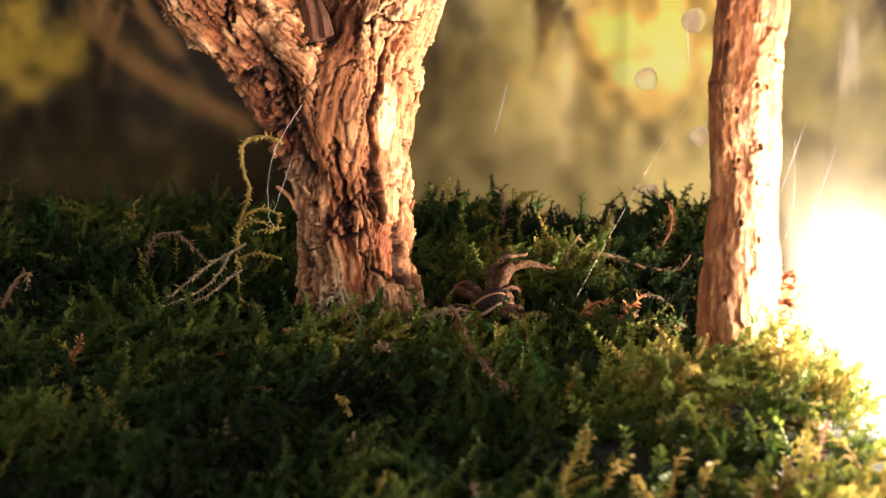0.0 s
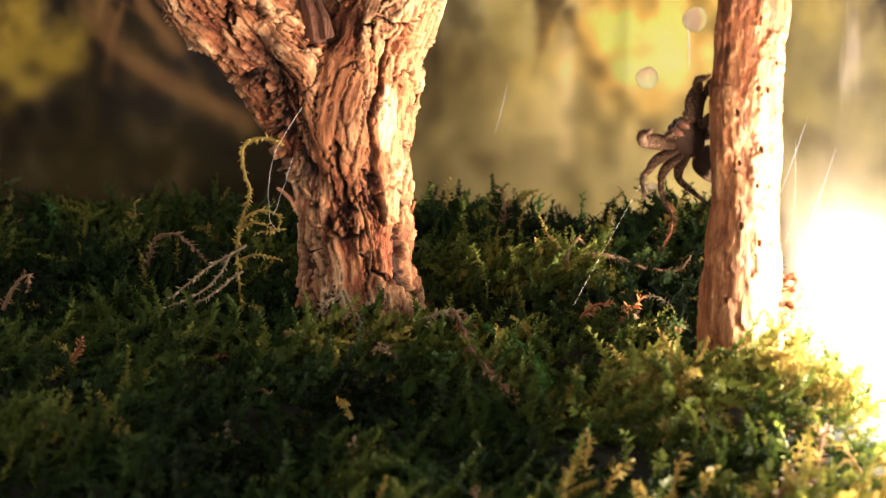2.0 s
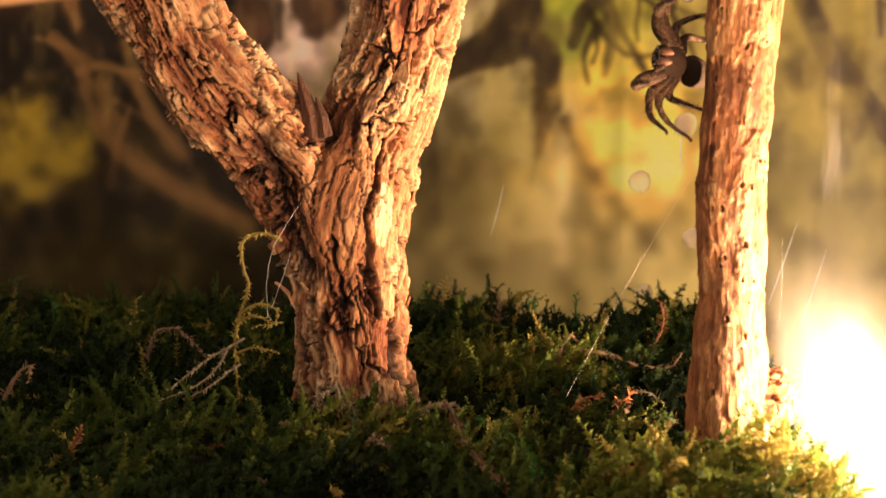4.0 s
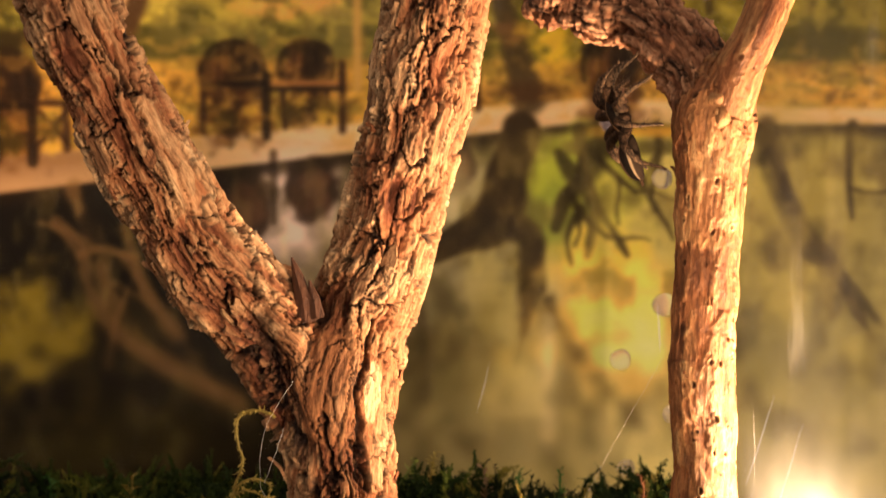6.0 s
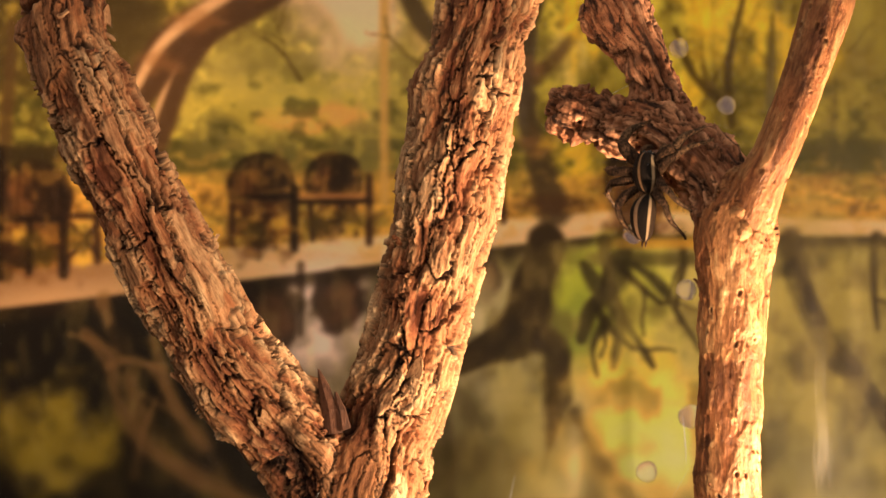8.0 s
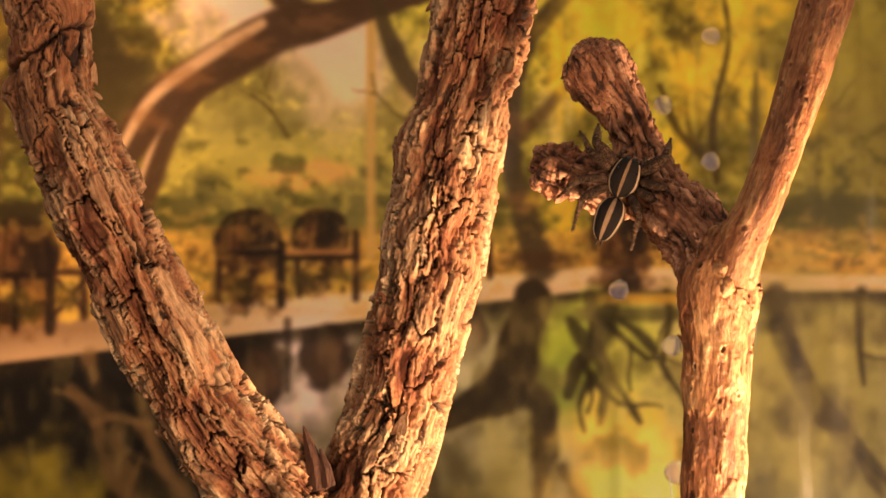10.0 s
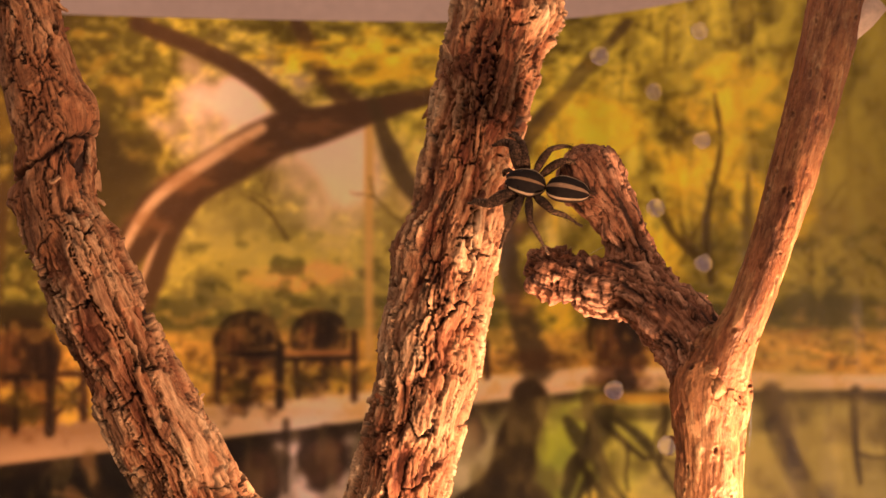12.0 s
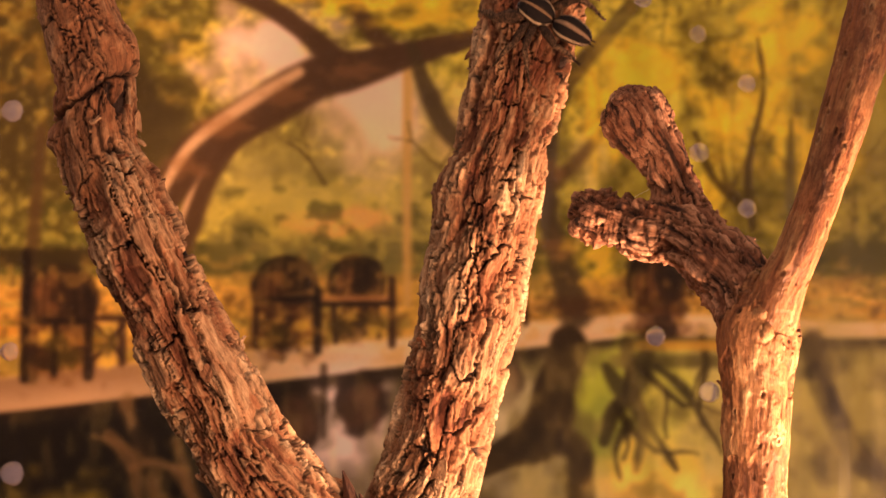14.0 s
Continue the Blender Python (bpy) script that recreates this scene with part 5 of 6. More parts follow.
def sprig(name, rows, mat, label, category, leaf=1.0, gap=0.5, stem=0.16, seed=0, fuzz=0.8, droop=0.2):
    """A shoot along a line of x, y, z in mm, with small leaves set all round it."""
    r = np.random.default_rng(seed)
    length = np.linalg.norm(np.diff(np.array(rows, float), axis=0), axis=1).sum()
    n = max(8, int(length / gap))
    path = spline(rows, n)
    path = path + np.stack([fbm(path * 0.9 + seed, 2, k) for k in (1, 2, 3)], 1) * 0.35
    t, u, v = frames_along(path)
    w = stem * np.linspace(1.2, 0.45, n)
    vs, fs = tube(path, w, 6)
    tris = []
    for q in fs:
        tris += [(q[0], q[i], q[i + 1]) for i in range(1, len(q) - 1)]
    vs, al = [*vs], [0.15] * len(vs)
    for k in range(1, n):
        for _ in range(2):
            phi = r.uniform(0, 6.28)
            out = math.cos(phi) * u[k] + math.sin(phi) * v[k]
            d = out * fuzz + t[k] * r.uniform(0.3, 0.9) + np.array((0, 0, -droop))
            d /= np.linalg.norm(d)
            size = leaf * r.uniform(0.6, 1.2) * (1.0 if k < n - 3 else 0.75)
            side = np.cross(d, t[k])
            side = side / max(np.linalg.norm(side), 1e-6) * size * 0.26
            lift = np.cross(side, d) * 0.35
            o, root = len(vs), path[k] + out * w[k] * 0.5
            vs += [root, root + d * size * 0.45 + side + lift, root + d * size, root + d * size * 0.45 - side + lift]
            al += [0.2, 0.7, 1.0, 0.7]
            tris += [(o, o + 1, o + 2), (o, o + 2, o + 3)]
    me = quick_mesh(name, np.array(vs) * M, np.array(tris), mat, [("along", np.array(al))])
    return tagged(new(name, me), label, category)


def strand(name, rows, mat, label, category, thick=0.12, seed=0, wobble=0.3, n=40):
    """A bare fibre."""
    path = spline(rows, n)
    path = path + np.stack([fbm(path * 0.5 + seed, 2, k) for k in (1, 2, 3)], 1) * wobble
    v, f = tube(path, np.full(n, thick), 5)
    me = mesh_from(name, v * M, f, mat, True, [("along", np.linspace(0.3, 1.0, n).repeat(5))])
    return tagged(new(name, me), label, category)


# the dry yellow tendril that leans on the thick branch
tendril = tagged(new("moss_tendril"), "dry curled yellow moss tendril leaning against the thick branch", "dry moss")
for k, rows in enumerate(([(-21.2, -5, 16.6), (-22.0, -5, 17.2), (-24.5, -5, 17.5), (-26.0, -5, 16.5), (-26.1, -5, 13.5), (-25.5, -5, 11.0), (-26.6, -5, 7.2), (-27.2, -5, 3.0), (-27.0, -4, -4)],
                          [(-27.2, -5, 4.0), (-26.4, -5.5, 7.5), (-24.0, -6, 9.0), (-22.0, -5, 8.0), (-22.4, -4, 6.2), (-24.8, -4.4, 5.9)],
                          [(-26.8, -5, 6.4), (-25.0, -6, 7.6), (-22.6, -6.5, 7.0), (-21.4, -6, 6.6)],
                          [(-27.0, -5, 2.6), (-25.0, -6, 3.6), (-23.0, -6.5, 3.4), (-21.8, -6.5, 3.0)],
                          [(-26.0, -5, 4.6), (-29.2, -6, 2.9), (-32.7, -7, 0.4), (-35.8, -7, -2.0)],
                          [(-28.0, -6, 3.4), (-30.0, -7, 0.5), (-33.0, -8, -1.5), (-37.0, -9, -2.6)],
                          [(-26.5, -6, 1.5), (-30.0, -8, -0.8), (-33.0, -9, -2.2)])):
    ob = sprig("stem" if k < 1 else "shoot", rows, YELLOW if k < 4 else STRAW, "", "", 0.75, 0.42, 0.20 if k < 1 else 0.15, 30 + k, 0.7, 0.1)
    ob.parent = tendril

sprig("moss_shoot", [(3.6, 6, -8), (3.4, 6, -5), (3.2, 6, -2.3), (1.5, 6, 1.8)], FRESH, "upright fresh yellow-green moss shoot", "moss shoot", 1.0, 0.4, 0.16, 1)
sprig("moss_shoot", [(8.6, 10, -8), (9.6, 10, -4), (10.6, 10, -1.0)], GREEN, "small upright green moss shoot", "moss shoot", 1.0, 0.4, 0.14, 2)
for k, (x, y, z, h, mat) in enumerate(((12.6, -40, -6, 6, FRESH), (14.0, -41, -6, 5, FRESH), (11.0, -38, -6, 4, GREEN), (24, -48, -7, 5, YELLOW), (30, -52, -7, 5.5, FRESH), (35, -45, -7, 4, FRESH),
                                       (20, -58, -7, 5, YELLOW), (27, -60, -7, 5, BROWN), (33, -36, -7, 4, FRESH), (8, -62, -7, 5, YELLOW), (38, -34, -7, 5, FRESH), (1, -64, -7, 4, BROWN),
                                       (40, -24, -7, 4, GREEN), (31, -58, -7, 4, YELLOW), (12, -66, -7, 4, STRAW), (36, -55, -7, 5, YELLOW), (22, -35, -7, 4, GREEN), (-10, -50, -7, 4, BROWN))):
    r = np.random.default_rng(50 + k)
    a, b = r.uniform(-2.5, 2.5, 2)
    sprig("moss_shoot", [(x, y, z), (x + a * 0.3, y + b * 0.3, z + h * 0.5), (x + a, y + b, z + h)], mat,
          {"fresh_shoot": "bright yellow-green moss shoot in the front", "green_shoot": "green moss shoot among the moss", "yellow_shoot": "yellow moss shoot in the front",
           "brown_shoot": "withered brown moss shoot", "straw": "straw-coloured withered moss shoot"}[mat.name], "moss shoot", 1.3, 0.45, 0.2, 60 + k)
# yellow, fresh, brown and green tips crowding the front by the lamp
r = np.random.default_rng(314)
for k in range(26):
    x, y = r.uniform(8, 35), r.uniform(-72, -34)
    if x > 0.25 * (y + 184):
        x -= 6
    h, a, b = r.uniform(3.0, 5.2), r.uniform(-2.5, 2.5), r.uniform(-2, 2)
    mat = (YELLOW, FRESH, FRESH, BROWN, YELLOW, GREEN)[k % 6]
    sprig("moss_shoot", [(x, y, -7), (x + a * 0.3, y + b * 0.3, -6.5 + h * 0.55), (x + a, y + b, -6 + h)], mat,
          {"fresh_shoot": "bright yellow-green moss shoot in the front", "green_shoot": "green moss shoot among the moss", "yellow_shoot": "yellow moss shoot in the front",
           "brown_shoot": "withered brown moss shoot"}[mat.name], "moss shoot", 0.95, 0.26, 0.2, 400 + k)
sprig("moss_runner", [(-1.2, -14, -1.0), (0.1, -16, -2.4), (0.6, -20, -3.4), (2.8, -28, -4.0), (5.4, -36, -4.6)], BROWN, "long yellow-brown moss runner lying over the moss", "moss runner", 0.9, 0.4, 0.22, 3)
sprig("moss_runner", [(2.0, -14, -3.0), (5.3, -17, -3.2), (7.6, -22, -4.2), (9.0, -28, -4.8)], GREEN, "vivid green moss runner lying over the moss", "moss runner", 0.9, 0.32, 0.22, 4)
sprig("dry_moss", [(-5.4, -12, -4.0), (-4.2, -12.5, -2.6), (-2.2, -12.5, -1.8), (0.4, -12, -2.0)], STRAW, "pale dried moss curl beside the thick branch", "dry moss", 1.1, 0.3, 0.3, 5)
sprig("dry_moss", [(18.3, 10, -6.5), (14.6, 10, -3.8), (14.0, 10, -0.8), (15.3, 10, 1.6), (16.2, 10, 0.8)], BROWN, "upright curled brown dried moss", "dry moss", 0.7, 0.35, 0.35, 6)
sprig("dry_moss", [(16.1, 12, -0.8), (19.9, 12, -1.2), (25.1, 12, -3.0), (28.9, 12, -3.0), (30.5, 12, -1.4)], BROWN, "long brown dried moss strand lying across", "dry moss", 0.8, 0.4, 0.28, 7)
sprig("dry_moss", [(25, 16, -4), (27.6, 16, -0.5), (28.6, 16, 2.5), (28.0, 16, 5)], RUST, "rusty dried moss standing behind", "dry moss", 0.9, 0.4, 0.2, 8)
sprig("dry_moss", [(17.8, -8, -6.2), (19.8, -8, -3.1), (21.6, -8, -1.0)], RUST, "rust-red dried moss sprig", "dry moss", 1.2, 0.32, 0.2, 9)
sprig("dry_moss", [(20.6, -8, -5.6), (23.6, -8.5, -5.0), (26.4, -9, -4.2)], RUST, "rust-red dried moss sprig lying down", "dry moss", 1.2, 0.32, 0.2, 10)
sprig("dry_moss", [(-54.5, -10, -2.0), (-52.6, -10, 1.2), (-51.2, -10, 2.2), (-51.4, -10, 0.4)], BROWN, "pale brown dried moss tip", "dry moss", 0.9, 0.35, 0.25, 11)
sprig("dry_moss", [(-42, 12, -4.0), (-40, 12, 1.4), (-37, 12, 1.6), (-34, 12, -1.4)], BROWN, "brown dried moss clump at the back", "dry moss", 1.1, 0.35, 0.25, 12)
sprig("dry_moss", [(-44, -24, -6.0), (-42.6, -24.6, -3.0), (-41.6, -25, -1.2)], RUST, "small reddish dried moss tip", "dry moss", 0.9, 0.35, 0.2, 13)
sprig("dry_moss", [(-42, -44, -7.0), (-41, -44.6, -4.6), (-40.6, -45, -3.2)], BROWN, "small brown dried moss tip", "dry moss", 0.9, 0.35, 0.2, 14)
for k, (x, y, h) in enumerate(((-1, 42, 9.5), (-6, 44, 7.5), (8, 42, 7), (13, 45, 6), (32, 40, 6.5), (-12, 46, 6), (20, 46, 6), (-30, 44, 5), (-48, 40, 6), (-62, 46, 5), (34, 42, 5))):
    sprig("moss_shoot", [(x - 2, y, -7), (x - 1, y, -7 + h * 0.6), (x + 0.6 * math.sin(k * 2.0) * 3, y, -6 + h)], (GREEN, FRESH, BROWN)[k % 3] if k % 4 else YELLOW,
          "tall moss shoot against the back pane", "moss shoot", 1.5, 0.5, 0.22, 90 + k)

# pale rootlets round the foot of the thick branch
for k, rows in enumerate(([(-14.3, -11, -0.2), (-16.3, -11, -1.6), (-17.5, -12, -3.6), (-14.9, -13, -4.6)], [(-14.0, -10, 0.2), (-12.8, -11.5, -2.0), (-10.9, -14, -4.0), (-7.4, -19, -5.0)],
                          [(-14.3, -10, 0.4), (-13.6, -12, -2.4), (-12.2, -13.5, -3.6), (-12.6, -14.5, -4.6)])):
    sprig("rootlet", rows, STRAW, "pale dry rootlet at the foot of the thick branch", "rootlet", 0.9, 0.22, 0.2, 120 + k, 0.8, 0.0)

# short dry bits scattered in the moss between the two branches
r = np.random.default_rng(77)
for k in range(26):
    x, y = r.uniform(-30, 34), r.uniform(-40, 14)
    z = float(lie(np.array([x]), np.array([y]))[0]) + 2.2
    a = r.uniform(0, 6.28)
    d = np.array((math.cos(a), math.sin(a), r.uniform(-0.1, 0.5))) * r.uniform(2, 4.5)
    mat = (BROWN, RUST, STRAW, YELLOW)[k % 4]
    sprig("dry_moss", [(x, y, z), (x + d[0] * 0.5, y + d[1] * 0.5, z + d[2] * 0.5 + 0.6), (x + d[0], y + d[1], z + d[2])], mat,
          {"brown_shoot": "short brown dried moss bit in the moss", "rusty_shoot": "short rust-red dried moss bit in the moss", "straw": "short straw-coloured dry bit in the moss",
           "yellow_shoot": "short yellowed moss tip in the moss"}[mat.name], "dry moss", 0.9, 0.3, 0.16, 200 + k)

# threads of spider silk
strand("silk_thread", [(25.6, -22, 26.6), (19.7, -16, 13.7), (13.2, -10, -1.6)], SILK, "taut silk thread from the slender branch to the moss", "silk thread", 0.009, 1, 0.02)
strand("silk_thread", [(39.6, -5, 17.5), (39.0, -8, 8.4), (35.6, -14, 3.0)], SILK, "silk thread beside the slender branch", "silk thread", 0.006, 2, 0.15)
strand("silk_thread", [(-18.6, -8, 22), (-22.4, -6, 15), (-23.2, -5.5, 9.0), (-22.4, -5, 6.2)], SILK, "loose silk thread on the thick branch", "silk thread", 0.018, 3, 0.4)
strand("silk_thread", [(-20.0, -7, 15.5), (-21.6, -6, 11), (-22.6, -5.5, 8.4)], SILK, "loose silk thread on the thick branch", "silk thread", 0.016, 4, 0.4)
strand("silk_thread", [(18.2, -6, 72), (21.5, -6.5, 73.8), (22.4, -6, 76.8)], SILK, "fine silk thread across the gnarled stub", "silk thread", 0.025, 5, 0.2)


# fine scratches on the inner face of the back pane
BACK_PANE = bpy.data.objects["window_back"]
for (x0, z0), (x1, z1), thick in (((5.9, 7.1), (8.0, 15.7), 0.07), ((36.8, 17.6), (36.2, 26.0), 0.10), ((51.4, -5.2), (56.1, 10.1), 0.09), ((64.1, -14.8), (65.6, -9.0), 0.10), ((56.8, -9.0), (61.0, 5.4), 0.08),
                                 ((50.8, 46.4), (51.3, 54.0), 0.06), ((61.7, 96.5), (64.4, 108.2), 0.06)):
    v, f = tube(spline([(x0, 58.35, z0), ((x0 + x1) / 2 + 0.1, 58.35, (z0 + z1) / 2), (x1, 58.35, z1)], 12), np.sin(np.linspace(0.15, 3.0, 12)) * thick, 5)
    part("scratch", mesh_from("scratch", v * M, f, SILK), BACK_PANE, "fine pale scratch in the glass")


# ---- the spider ----
def banded(name, width, bands, rough=0.8):
    """Short-haired skin marked lengthwise: bands by the distance from the middle line."""
    m, t, b = material(name, rough)
    c = t.nodes.new("ShaderNodeTexCoord")
    sp = t.nodes.new("ShaderNodeSeparateXYZ")
    t.links.new(c.outputs["Object"], sp.inputs[0])
    side = attribute(t, "side")
    base = ramp(t, side.outputs["Fac"], bands)
    hair = noise_of(t, 3500.0, 3.0, 0.7, (1.0, 0.25, 1.0))
    base = mixed(t, 0.55, base, ramp(t, hair, [(0.3, (0.5, 0.5, 0.5)), (0.7, (1.25, 1.25, 1.25))]), "MULTIPLY")
    t.links.new(base, b.inputs["Base Color"])
    b.inputs["Specular IOR Level"].default_value = 0.15
    bumped(t, b, hair, 0.00012, 0.9)
    return m


BLACK, CREAM, TAN, UMBER = (0.014, 0.010, 0.008), (0.48, 0.35, 0.21), (0.24, 0.14, 0.07), (0.035, 0.020, 0.012)
HEAD_SKIN = banded("head_hair", 1.0, [(0.0, TAN), (0.08, TAN), (0.12, BLACK), (0.80, BLACK), (0.84, CREAM), (0.91, CREAM), (0.95, UMBER)])
BELLY_SKIN = banded("abdomen_hair", 1.0, [(0.0, (0.30, 0.19, 0.11)), (0.14, (0.26, 0.16, 0.09)), (0.20, BLACK), (0.80, BLACK), (0.84, CREAM), (0.91, CREAM), (0.95, (0.05, 0.032, 0.020))])


def hairy(name, dark, light):
    """Dark skin under pale bristles, in blotchy rings."""
    m, t, b = material(name, 0.85)
    b.inputs["Specular IOR Level"].default_value = 0.2
    hair, ring = noise_of(t, 4200.0, 3.0, 0.7), noise_of(t, 900.0, 2.0, 0.5)
    c = ramp(t, hair, [(0.42, dark), (0.62, light)])
    c = mixed(t, 0.75, c, ramp(t, ring, [(0.38, (0.35, 0.32, 0.30)), (0.6, (1.2, 1.15, 1.1))]), "MULTIPLY")
    t.links.new(c, b.inputs["Base Color"])
    bumped(t, b, hair, 0.00015, 1.0)
    return m


LEG_SKIN = hairy("leg_hair", (0.018, 0.010, 0.006), (0.13, 0.072, 0.038))
SHIN_SKIN = hairy("shin_hair", (0.022, 0.013, 0.008), (0.20, 0.12, 0.065))
EYE = plain("eye_black", (0.006, 0.005, 0.005), 0.08, 800.0, 0.1, 0.0)
JAW = plain("jaw", (0.20, 0.09, 0.05), 0.35, 2000.0, 0.4, 0.0)


def body_shape(profile, segments=40, rings=28):
    """A body along y: rows of y, half width, half height, centre height (mm). 'side' tells how far from the middle line a point of the back is."""
    p = spline([(a, b, c, d) for a, b, c, d in profile], rings)
    verts, side = [], []
    for y, w, h, zc in p:
        for k in range(segments):
            a = 2 * math.pi * k / segments
            x, z = math.sin(a), math.cos(a)
            verts.append((x * max(w, 0.02), y, zc + z * max(h, 0.02) * (1.0 if z > 0 else 0.8)))
            side.append(abs(x) if z > -0.15 else 1.0)
    faces = [(i * segments + j, i * segments + (j + 1) % segments, (i + 1) * segments + (j + 1) % segments, (i + 1) * segments + j) for i in range(rings - 1) for j in range(segments)]
    faces += [tuple(range(segments))[::-1], tuple(range((rings - 1) * segments, rings * segments))]
    return np.array(verts), faces, np.array(side)


def joint_piece(name, points, radii, mat, parent, at=(0, 0, 0), spines=10, seed=0):
    """A run of leg joints with stiff hairs, its pivot at the origin."""
    r = np.random.default_rng(seed)
    pts = spline([(*a, b) for a, b in zip(points, radii)], 22)
    pieces = [tube(pts[:, :3], np.maximum(pts[:, 3], 0.05), 10)]
    t, u, v = frames_along(pts[:, :3])
    for _ in range(spines):
        k = int(r.integers(3, 20))
        a = r.uniform(0, 6.28)
        d = math.cos(a) * u[k] + math.sin(a) * v[k] + 0.5 * t[k]
        root = pts[k, :3]
        pieces.append(tube([root, root + d * 0.4, root + d * r.uniform(0.5, 0.85)], [0.03, 0.02, 0.006], 4))
    vv, f = merged(pieces)
    ob = part(name, mesh_from(name, vv * M, f, mat), parent)
    ob.location = [c * M for c in at]
    return ob


def spider():
    thing = tagged(new("spider"), "brown jumping spider with black back and cream stripes", "spider")
    v, f, s = body_shape([(0.05, 0.5, 0.4, 0.1), (0.5, 1.25, 0.85, 0.3), (1.6, 1.85, 1.25, 0.55), (2.9, 1.80, 1.35, 0.7), (4.0, 1.50, 1.2, 0.7), (4.7, 1.15, 0.9, 0.55), (4.95, 0.7, 0.5, 0.4)])
    head = part("head", mesh_from("head", v * M, f, HEAD_SKIN, True, [("side", s)]), thing, "black head with cream side stripes")
    v, f, s = body_shape([(-0.05, 0.4, 0.35, 0.1), (-0.6, 1.2, 0.9, 0.35), (-1.8, 1.72, 1.35, 0.6), (-3.2, 1.68, 1.35, 0.6), (-4.6, 1.34, 1.05, 0.45), (-5.3, 0.86, 0.7, 0.25), (-5.65, 0.25, 0.2, 0.08)])
    part("abdomen", mesh_from("abdomen", v * M, f, BELLY_SKIN, True, [("side", s)]), thing, "black abdomen with tan middle and cream stripes")
    for x in (-0.28, 0.28):
        joint_piece("spinneret", [(0, 0, 0), (0, -0.4, 0.02), (0, -0.75, 0.05)], [0.16, 0.13, 0.06], LEG_SKIN, thing, (x, -5.55, 0.1), 0)
    for x, y, z, r in ((0.42, 4.78, 0.85, 0.40), (-0.42, 4.78, 0.85, 0.40), (1.02, 4.55, 0.95, 0.24), (-1.02, 4.55, 0.95, 0.24), (1.15, 3.9, 1.35, 0.10), (-1.15, 3.9, 1.35, 0.10), (1.1, 3.2, 1.65, 0.20), (-1.1, 3.2, 1.65, 0.20)):
        bm = bmesh.new()
        bmesh.ops.create_icosphere(bm, subdivisions=2, radius=r * M)
        bm_part("eye", bm, EYE, thing, "glossy black eye").location = (x * M, y * M, z * M)
    for sx in (-1, 1):
        joint_piece("jaw", [(0, 0, 0), (0.05 * sx, 0.35, -0.5), (0.02 * sx, 0.30, -1.2), (-0.05 * sx, 0.1, -1.5)], [0.45, 0.48, 0.32, 0.10], JAW, thing, (0.5 * sx, 4.5, 0.3), 4, 3)
        joint_piece("feeler", [(0, 0, 0), (0.5 * sx, 0.8, 0.2), (0.5 * sx, 1.5, -0.4), (0.2 * sx, 1.7, -1.2)], [0.26, 0.28, 0.30, 0.22], SHIN_SKIN, thing, (0.95 * sx, 4.2, 0.0), 14, 5)
    legs = []
    for k, (y, out, ahead, size) in enumerate(((3.5, 1.5, 40, 1.12), (2.7, 1.65, 12, 1.0), (1.8, 1.65, -22, 0.98), (1.0, 1.4, -52, 1.15))):
        for sx in (-1, 1):
            fat = (1.22, 0.86, 0.78, 0.84)[k]
            leg = joint_piece("leg", [(0, 0, 0), (0.9, 0, 0.7), (2.0, 0, 1.35), (3.0, 0, 1.45), (3.6, 0, 1.2)], [0.42 * fat, 0.66 * fat, 0.70 * fat, 0.58 * fat, 0.46 * fat], LEG_SKIN, thing,
                              (out * sx, y, 0.0), 34, 7 + k)
            shin = joint_piece("shin", [(0, 0, 0), (0.8, 0, -0.35), (1.7, 0, -1.2), (2.35, 0, -2.5), (2.8, 0, -3.5), (3.2, 0, -3.9)], [0.46 * fat, 0.46 * fat, 0.36 * fat, 0.24 * fat, 0.18, 0.17], SHIN_SKIN, leg,
                               (3.55, 0, 1.2), 40, 17 + k)
            legs.append((leg, shin, sx, ahead, size, k, (out * sx, y)))
    return thing, legs


SPIDER, LEGS = spider()


def stand(x, y, z, ahead, back):
    """Pose of the spider at a place in mm: where its head points, and where its back faces."""
    f = Vector(ahead).normalized()
    u = Vector(back)
    u = (u - f * u.dot(f)).normalized()
    r = f.cross(u)
    return Matrix(((r.x, f.x, u.x, x * M), (r.y, f.y, u.y, y * M), (r.z, f.z, u.z, z * M), (0, 0, 0, 1)))


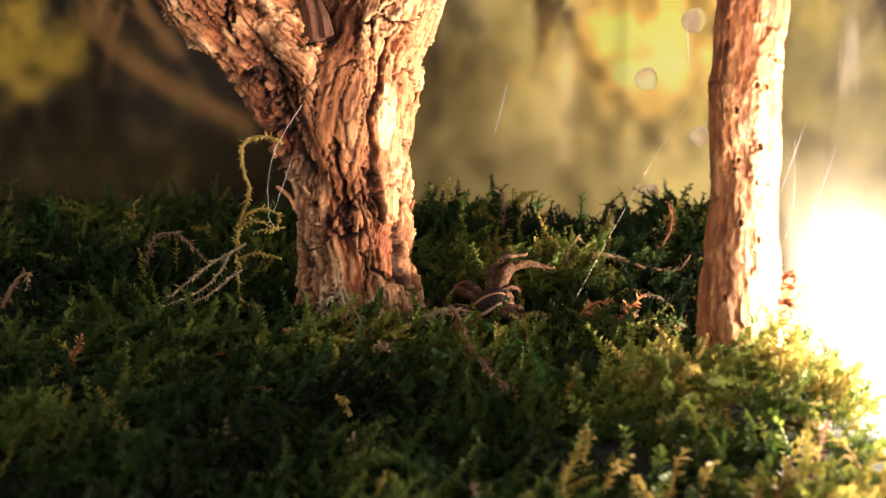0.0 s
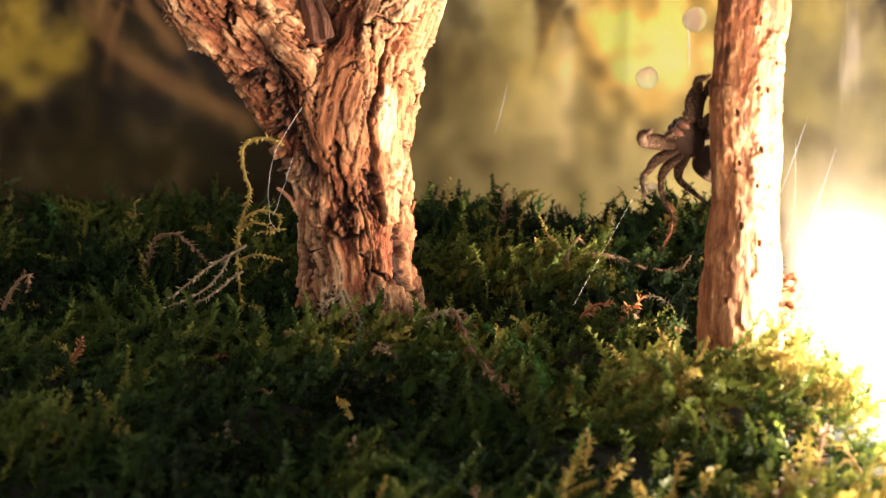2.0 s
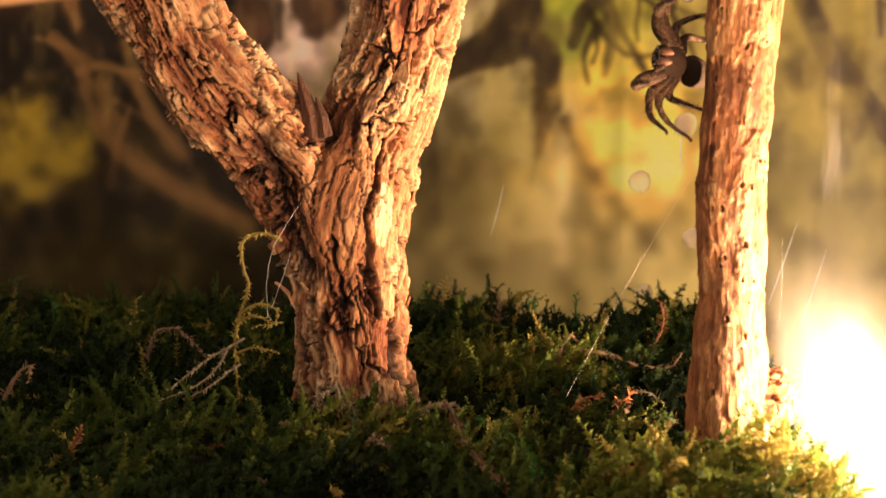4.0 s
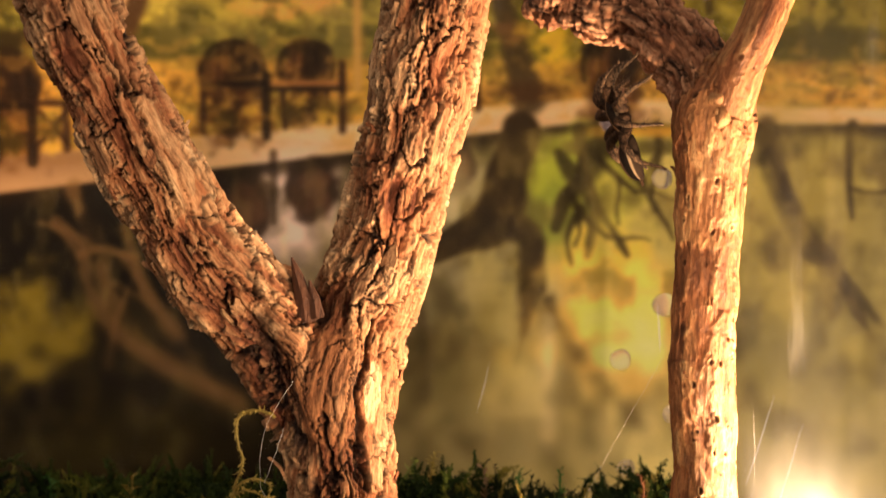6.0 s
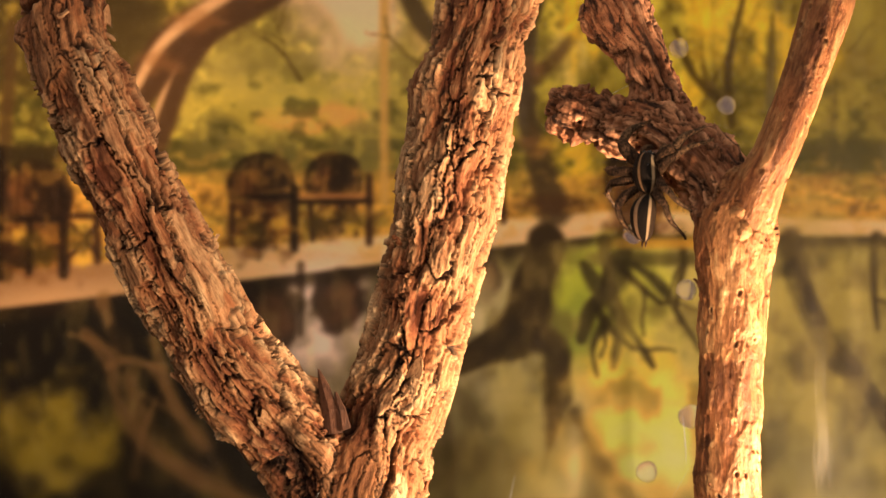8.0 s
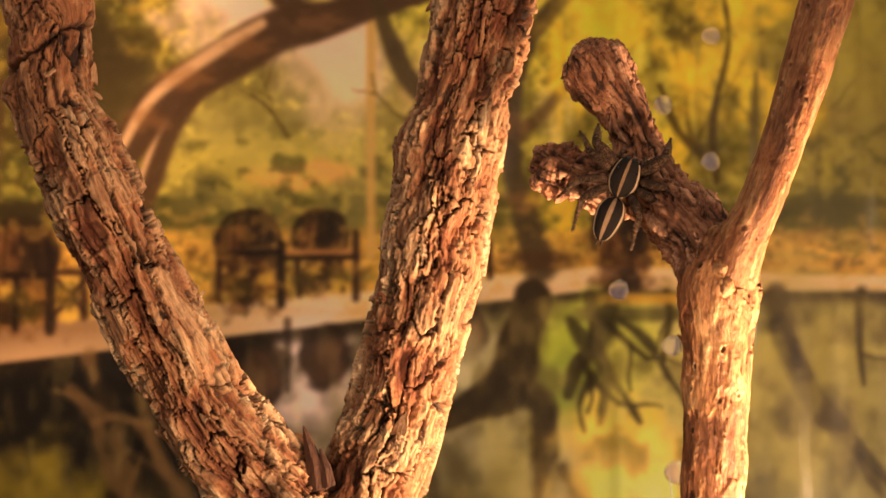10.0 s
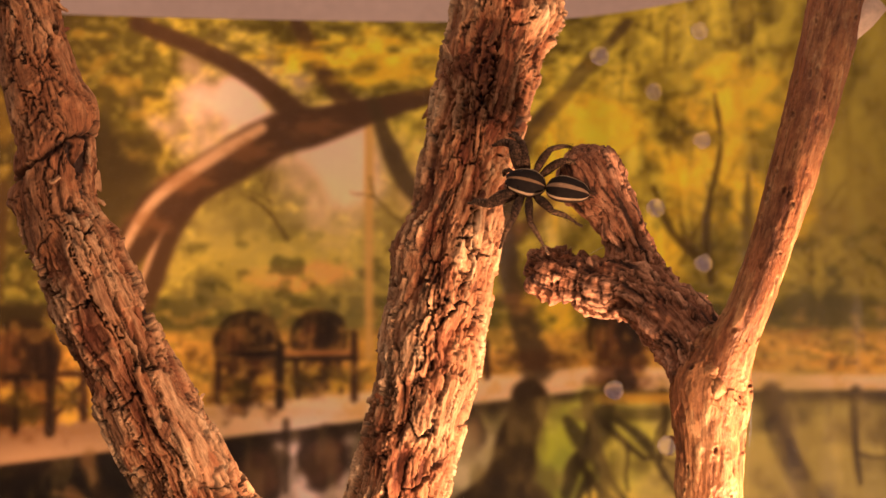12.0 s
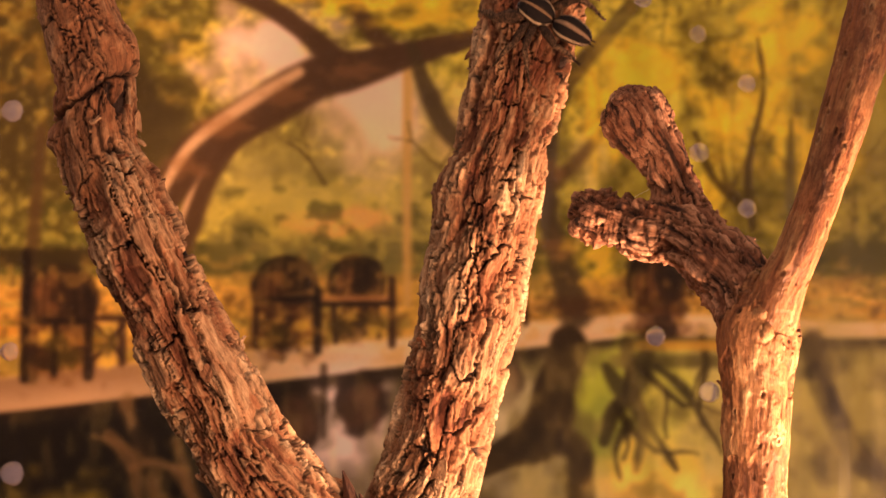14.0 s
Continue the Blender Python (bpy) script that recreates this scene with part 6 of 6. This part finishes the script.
def motions():
    """Everything that moves: the spider and its legs."""
    walk(SPIDER, [
        (0.00, stand(1.5, -6.0, -4.0, (0.85, -0.25, 0.45), (-0.35, -0.6, 0.75))),
        (0.30, stand(1.5, -6.0, -4.0, (0.85, -0.25, 0.45), (-0.35, -0.6, 0.75))),
        (0.60, stand(2.9, -6.0, -4.7, (0.87, -0.3, 0.35), (-0.25, -0.6, 0.75))),
        (1.20, stand(3.3, -6.0, -5.1, (0.87, -0.3, 0.3), (-0.25, -0.6, 0.75))),
        (1.50, stand(3.7, -6.5, -5.1, (0.87, -0.3, 0.35), (-0.25, -0.6, 0.75))),
        (1.57, stand(16.8, -14.0, 8.8, (0.75, -0.1, 0.7), (-0.6, -0.6, 0.5))),
        (1.63, stand(24.1, -17.0, 16.7, (0.1, -0.45, 0.85), (-0.85, -0.4, 0.15))),
        (1.70, stand(24.0, -16.0, 16.8, (-0.35, -0.7, 0.6), (-0.85, 0.1, 0.5))),
        (1.80, stand(23.8, -19.5, 18.3, (-0.5, -0.6, 0.6), (-0.75, 0.1, 0.6))),
        (2.00, stand(25.7, -20.5, 18.6, (-0.55, -0.45, 0.6), (-0.7, 0.05, 0.6))),
        (2.20, stand(25.7, -20.5, 20.6, (-0.1, 0, 1), (-0.98, -0.1, 0.05))),
        (4.30, stand(24.8, -21.0, 39.2, (-0.65, -0.7, 0.2), (-0.7, 0.65, 0.1))),
        (4.50, stand(24.8, -21.0, 39.2, (-0.65, -0.7, 0.2), (-0.7, 0.65, 0.1))),
        (4.70, stand(24.5, -21.0, 39.5, (-0.65, -0.7, 0.2), (-0.7, 0.65, 0.1))),
        (5.00, stand(24.3, -21.0, 39.9, (-0.65, -0.7, 0.2), (-0.7, 0.65, 0.1))),
        (5.30, stand(23.8, -21.0, 43.3, (-0.65, -0.7, 0.2), (-0.7, 0.65, 0.1))),
        (5.60, stand(21.7, -21.0, 48.5, (-0.62, -0.62, 0.4), (-0.75, 0.6, 0.0))),
        (5.80, stand(21.1, -21.0, 51.7, (-0.3, -0.1, 0.93), (-0.95, 0.05, -0.2))),
        (6.00, stand(21.7, -20.5, 52.3, (-0.25, 0.1, 0.95), (-0.97, -0.1, -0.1))),
        (6.30, stand(22.1, -20.5, 50.7, (-0.2, 0.1, 0.97), (-0.97, -0.15, -0.1))),
        (6.50, stand(22.6, -20.5, 51.0, (-0.2, 0.1, 0.97), (-0.97, -0.15, -0.1))),
        (7.00, stand(23.9, -20.5, 55.5, (-0.05, 0.1, 1), (-0.98, -0.15, 0))),
        (7.20, stand(23.3, -20.5, 55.5, (0.0, 0.08, 1), (-0.95, -0.25, 0))),
        (8.20, stand(20.8, -19.5, 59.4, (0.1, 0.05, 1), (-0.7, -0.7, 0))),
        (9.30, stand(17.4, -18.3, 61.1, (0.15, 0.05, 1), (-0.5, -0.86, 0))),
        (9.50, stand(18.0, -18.3, 61.7, (0.18, 0.05, 1), (-0.45, -0.88, 0))),
        (9.80, stand(19.8, -17.8, 64.7, (0.4, 0.05, 0.9), (-0.25, -0.95, 0.1))),
        (10.00, stand(19.8, -17.5, 65.0, (0.38, 0.05, 0.92), (-0.1, -0.97, 0.1))),
        (10.30, stand(19.6, -17.0, 71.5, (0.03, 0.1, 1), (0, -0.98, 0.12))),
        (10.60, stand(19.8, -16.5, 71.6, (-0.05, 0.12, 1), (0, -0.98, 0.15))),
        (11.00, stand(19.7, -16.5, 72.7, (-0.35, 0.15, 0.93), (-0.05, -0.97, 0.15))),
        (11.30, stand(18.9, -16.3, 74.2, (-0.45, 0.15, 0.88), (-0.1, -0.96, 0.15))),
        (11.45, stand(17.7, -16.0, 76.4, (-0.7, 0.15, 0.7), (-0.2, -0.95, 0.1))),
        (11.60, stand(17.1, -15.8, 78.0, (-0.9, 0.2, 0.35), (-0.15, -0.96, 0.15))),
        (12.00, stand(12.4, -13.5, 79.7, (-0.95, 0.2, 0.2), (-0.15, -0.95, 0.2))),
        (12.40, stand(12.4, -11.5, 82.0, (-0.95, 0.2, 0.3), (-0.15, -0.95, 0.2))),
        (12.50, stand(12.1, -11.0, 82.9, (-0.95, 0.2, 0.25), (-0.15, -0.95, 0.2))),
        (12.80, stand(10.8, -9.8, 83.3, (-0.9, 0.15, 0.4), (-0.1, -0.97, 0.15))),
        (13.20, stand(10.1, -7.8, 85.6, (-0.9, 0.15, 0.42), (-0.1, -0.97, 0.15))),
        (13.50, stand(9.5, -7.2, 88.2, (-0.88, 0.1, 0.45), (-0.05, -0.98, 0.1))),
        (13.80, stand(7.9, -7.0, 92.1, (-0.8, 0.1, 0.6), (-0.05, -0.98, 0.1))),
        (14.00, stand(8.1, -7.0, 94.9, (-0.85, 0.1, 0.52), (-0.05, -0.98, 0.1))),
    ])
    # how fast it steps: still, then quick bursts
    beats = [(0.0, 0.0), (0.3, 0.0), (0.6, 1.0), (1.4, 1.4), (1.7, 2.0), (2.0, 2.6), (2.2, 3.2), (4.3, 9.5), (4.7, 10.6), (5.0, 11.4), (5.3, 12.2), (5.8, 13.6), (6.3, 14.4), (6.8, 15.0), (7.2, 15.6),
             (9.3, 20.5), (10.0, 22.6), (10.6, 24.2), (11.0, 25.0), (11.6, 26.6), (12.4, 28.6), (12.8, 29.6), (13.2, 30.4), (14.0, 33.4)]
    # how far the legs are drawn in (1) or stretched out (-1), and how far swept forward
    tuck = [(0.0, -0.7), (0.6, -0.7), (1.45, -0.3), (1.52, 0.4), (1.6, -0.7), (1.75, 0.1), (2.2, 0.0), (4.3, 0.55), (5.3, 0.55), (7.2, 0.35), (9.3, 0.1), (10.6, 0.35), (11.4, 0.3), (12.0, 0.0), (12.5, -0.3), (13.3, -0.4), (14.0, 0.0)]
    ts = [k * 0.1 for k in range(141)]
    bt, bv = zip(*beats)
    tt, tv = zip(*tuck)
    for leg, shin, sx, ahead, size, k, (x, y) in LEGS:
        rows, low = [], []
        for t in ts:
            ph = np.interp(t, bt, bv) * math.pi + (0 if (k + (sx > 0)) % 2 else math.pi) + 0.4 * k
            fold = float(np.interp(t, tt, tv))
            swing = 13 * math.sin(ph)
            rise = 8 * max(0, math.cos(ph)) + 18 * fold - 4
            yaw = ahead + swing + (6 if ahead > 0 else -6) * -fold
            turn = pose(0, 0, 0, 0, 0, yaw) if sx > 0 else pose(0, 0, 0, 0, 0, 180 - yaw)
            rows.append((t, Matrix.Translation((x * M, y * M, 0)) @ turn @ pose(0, 0, 0, 0, -rise, 0)))
            low.append((t, Matrix.Translation((3.55 * M, 0, 1.2 * M)) @ pose(0, 0, 0, 0, 26 * fold + 6 * math.cos(ph) - 8, sx * (48, 26, -26, -40)[k])))
        walk(leg, rows)
        walk(shin, low)


motions()
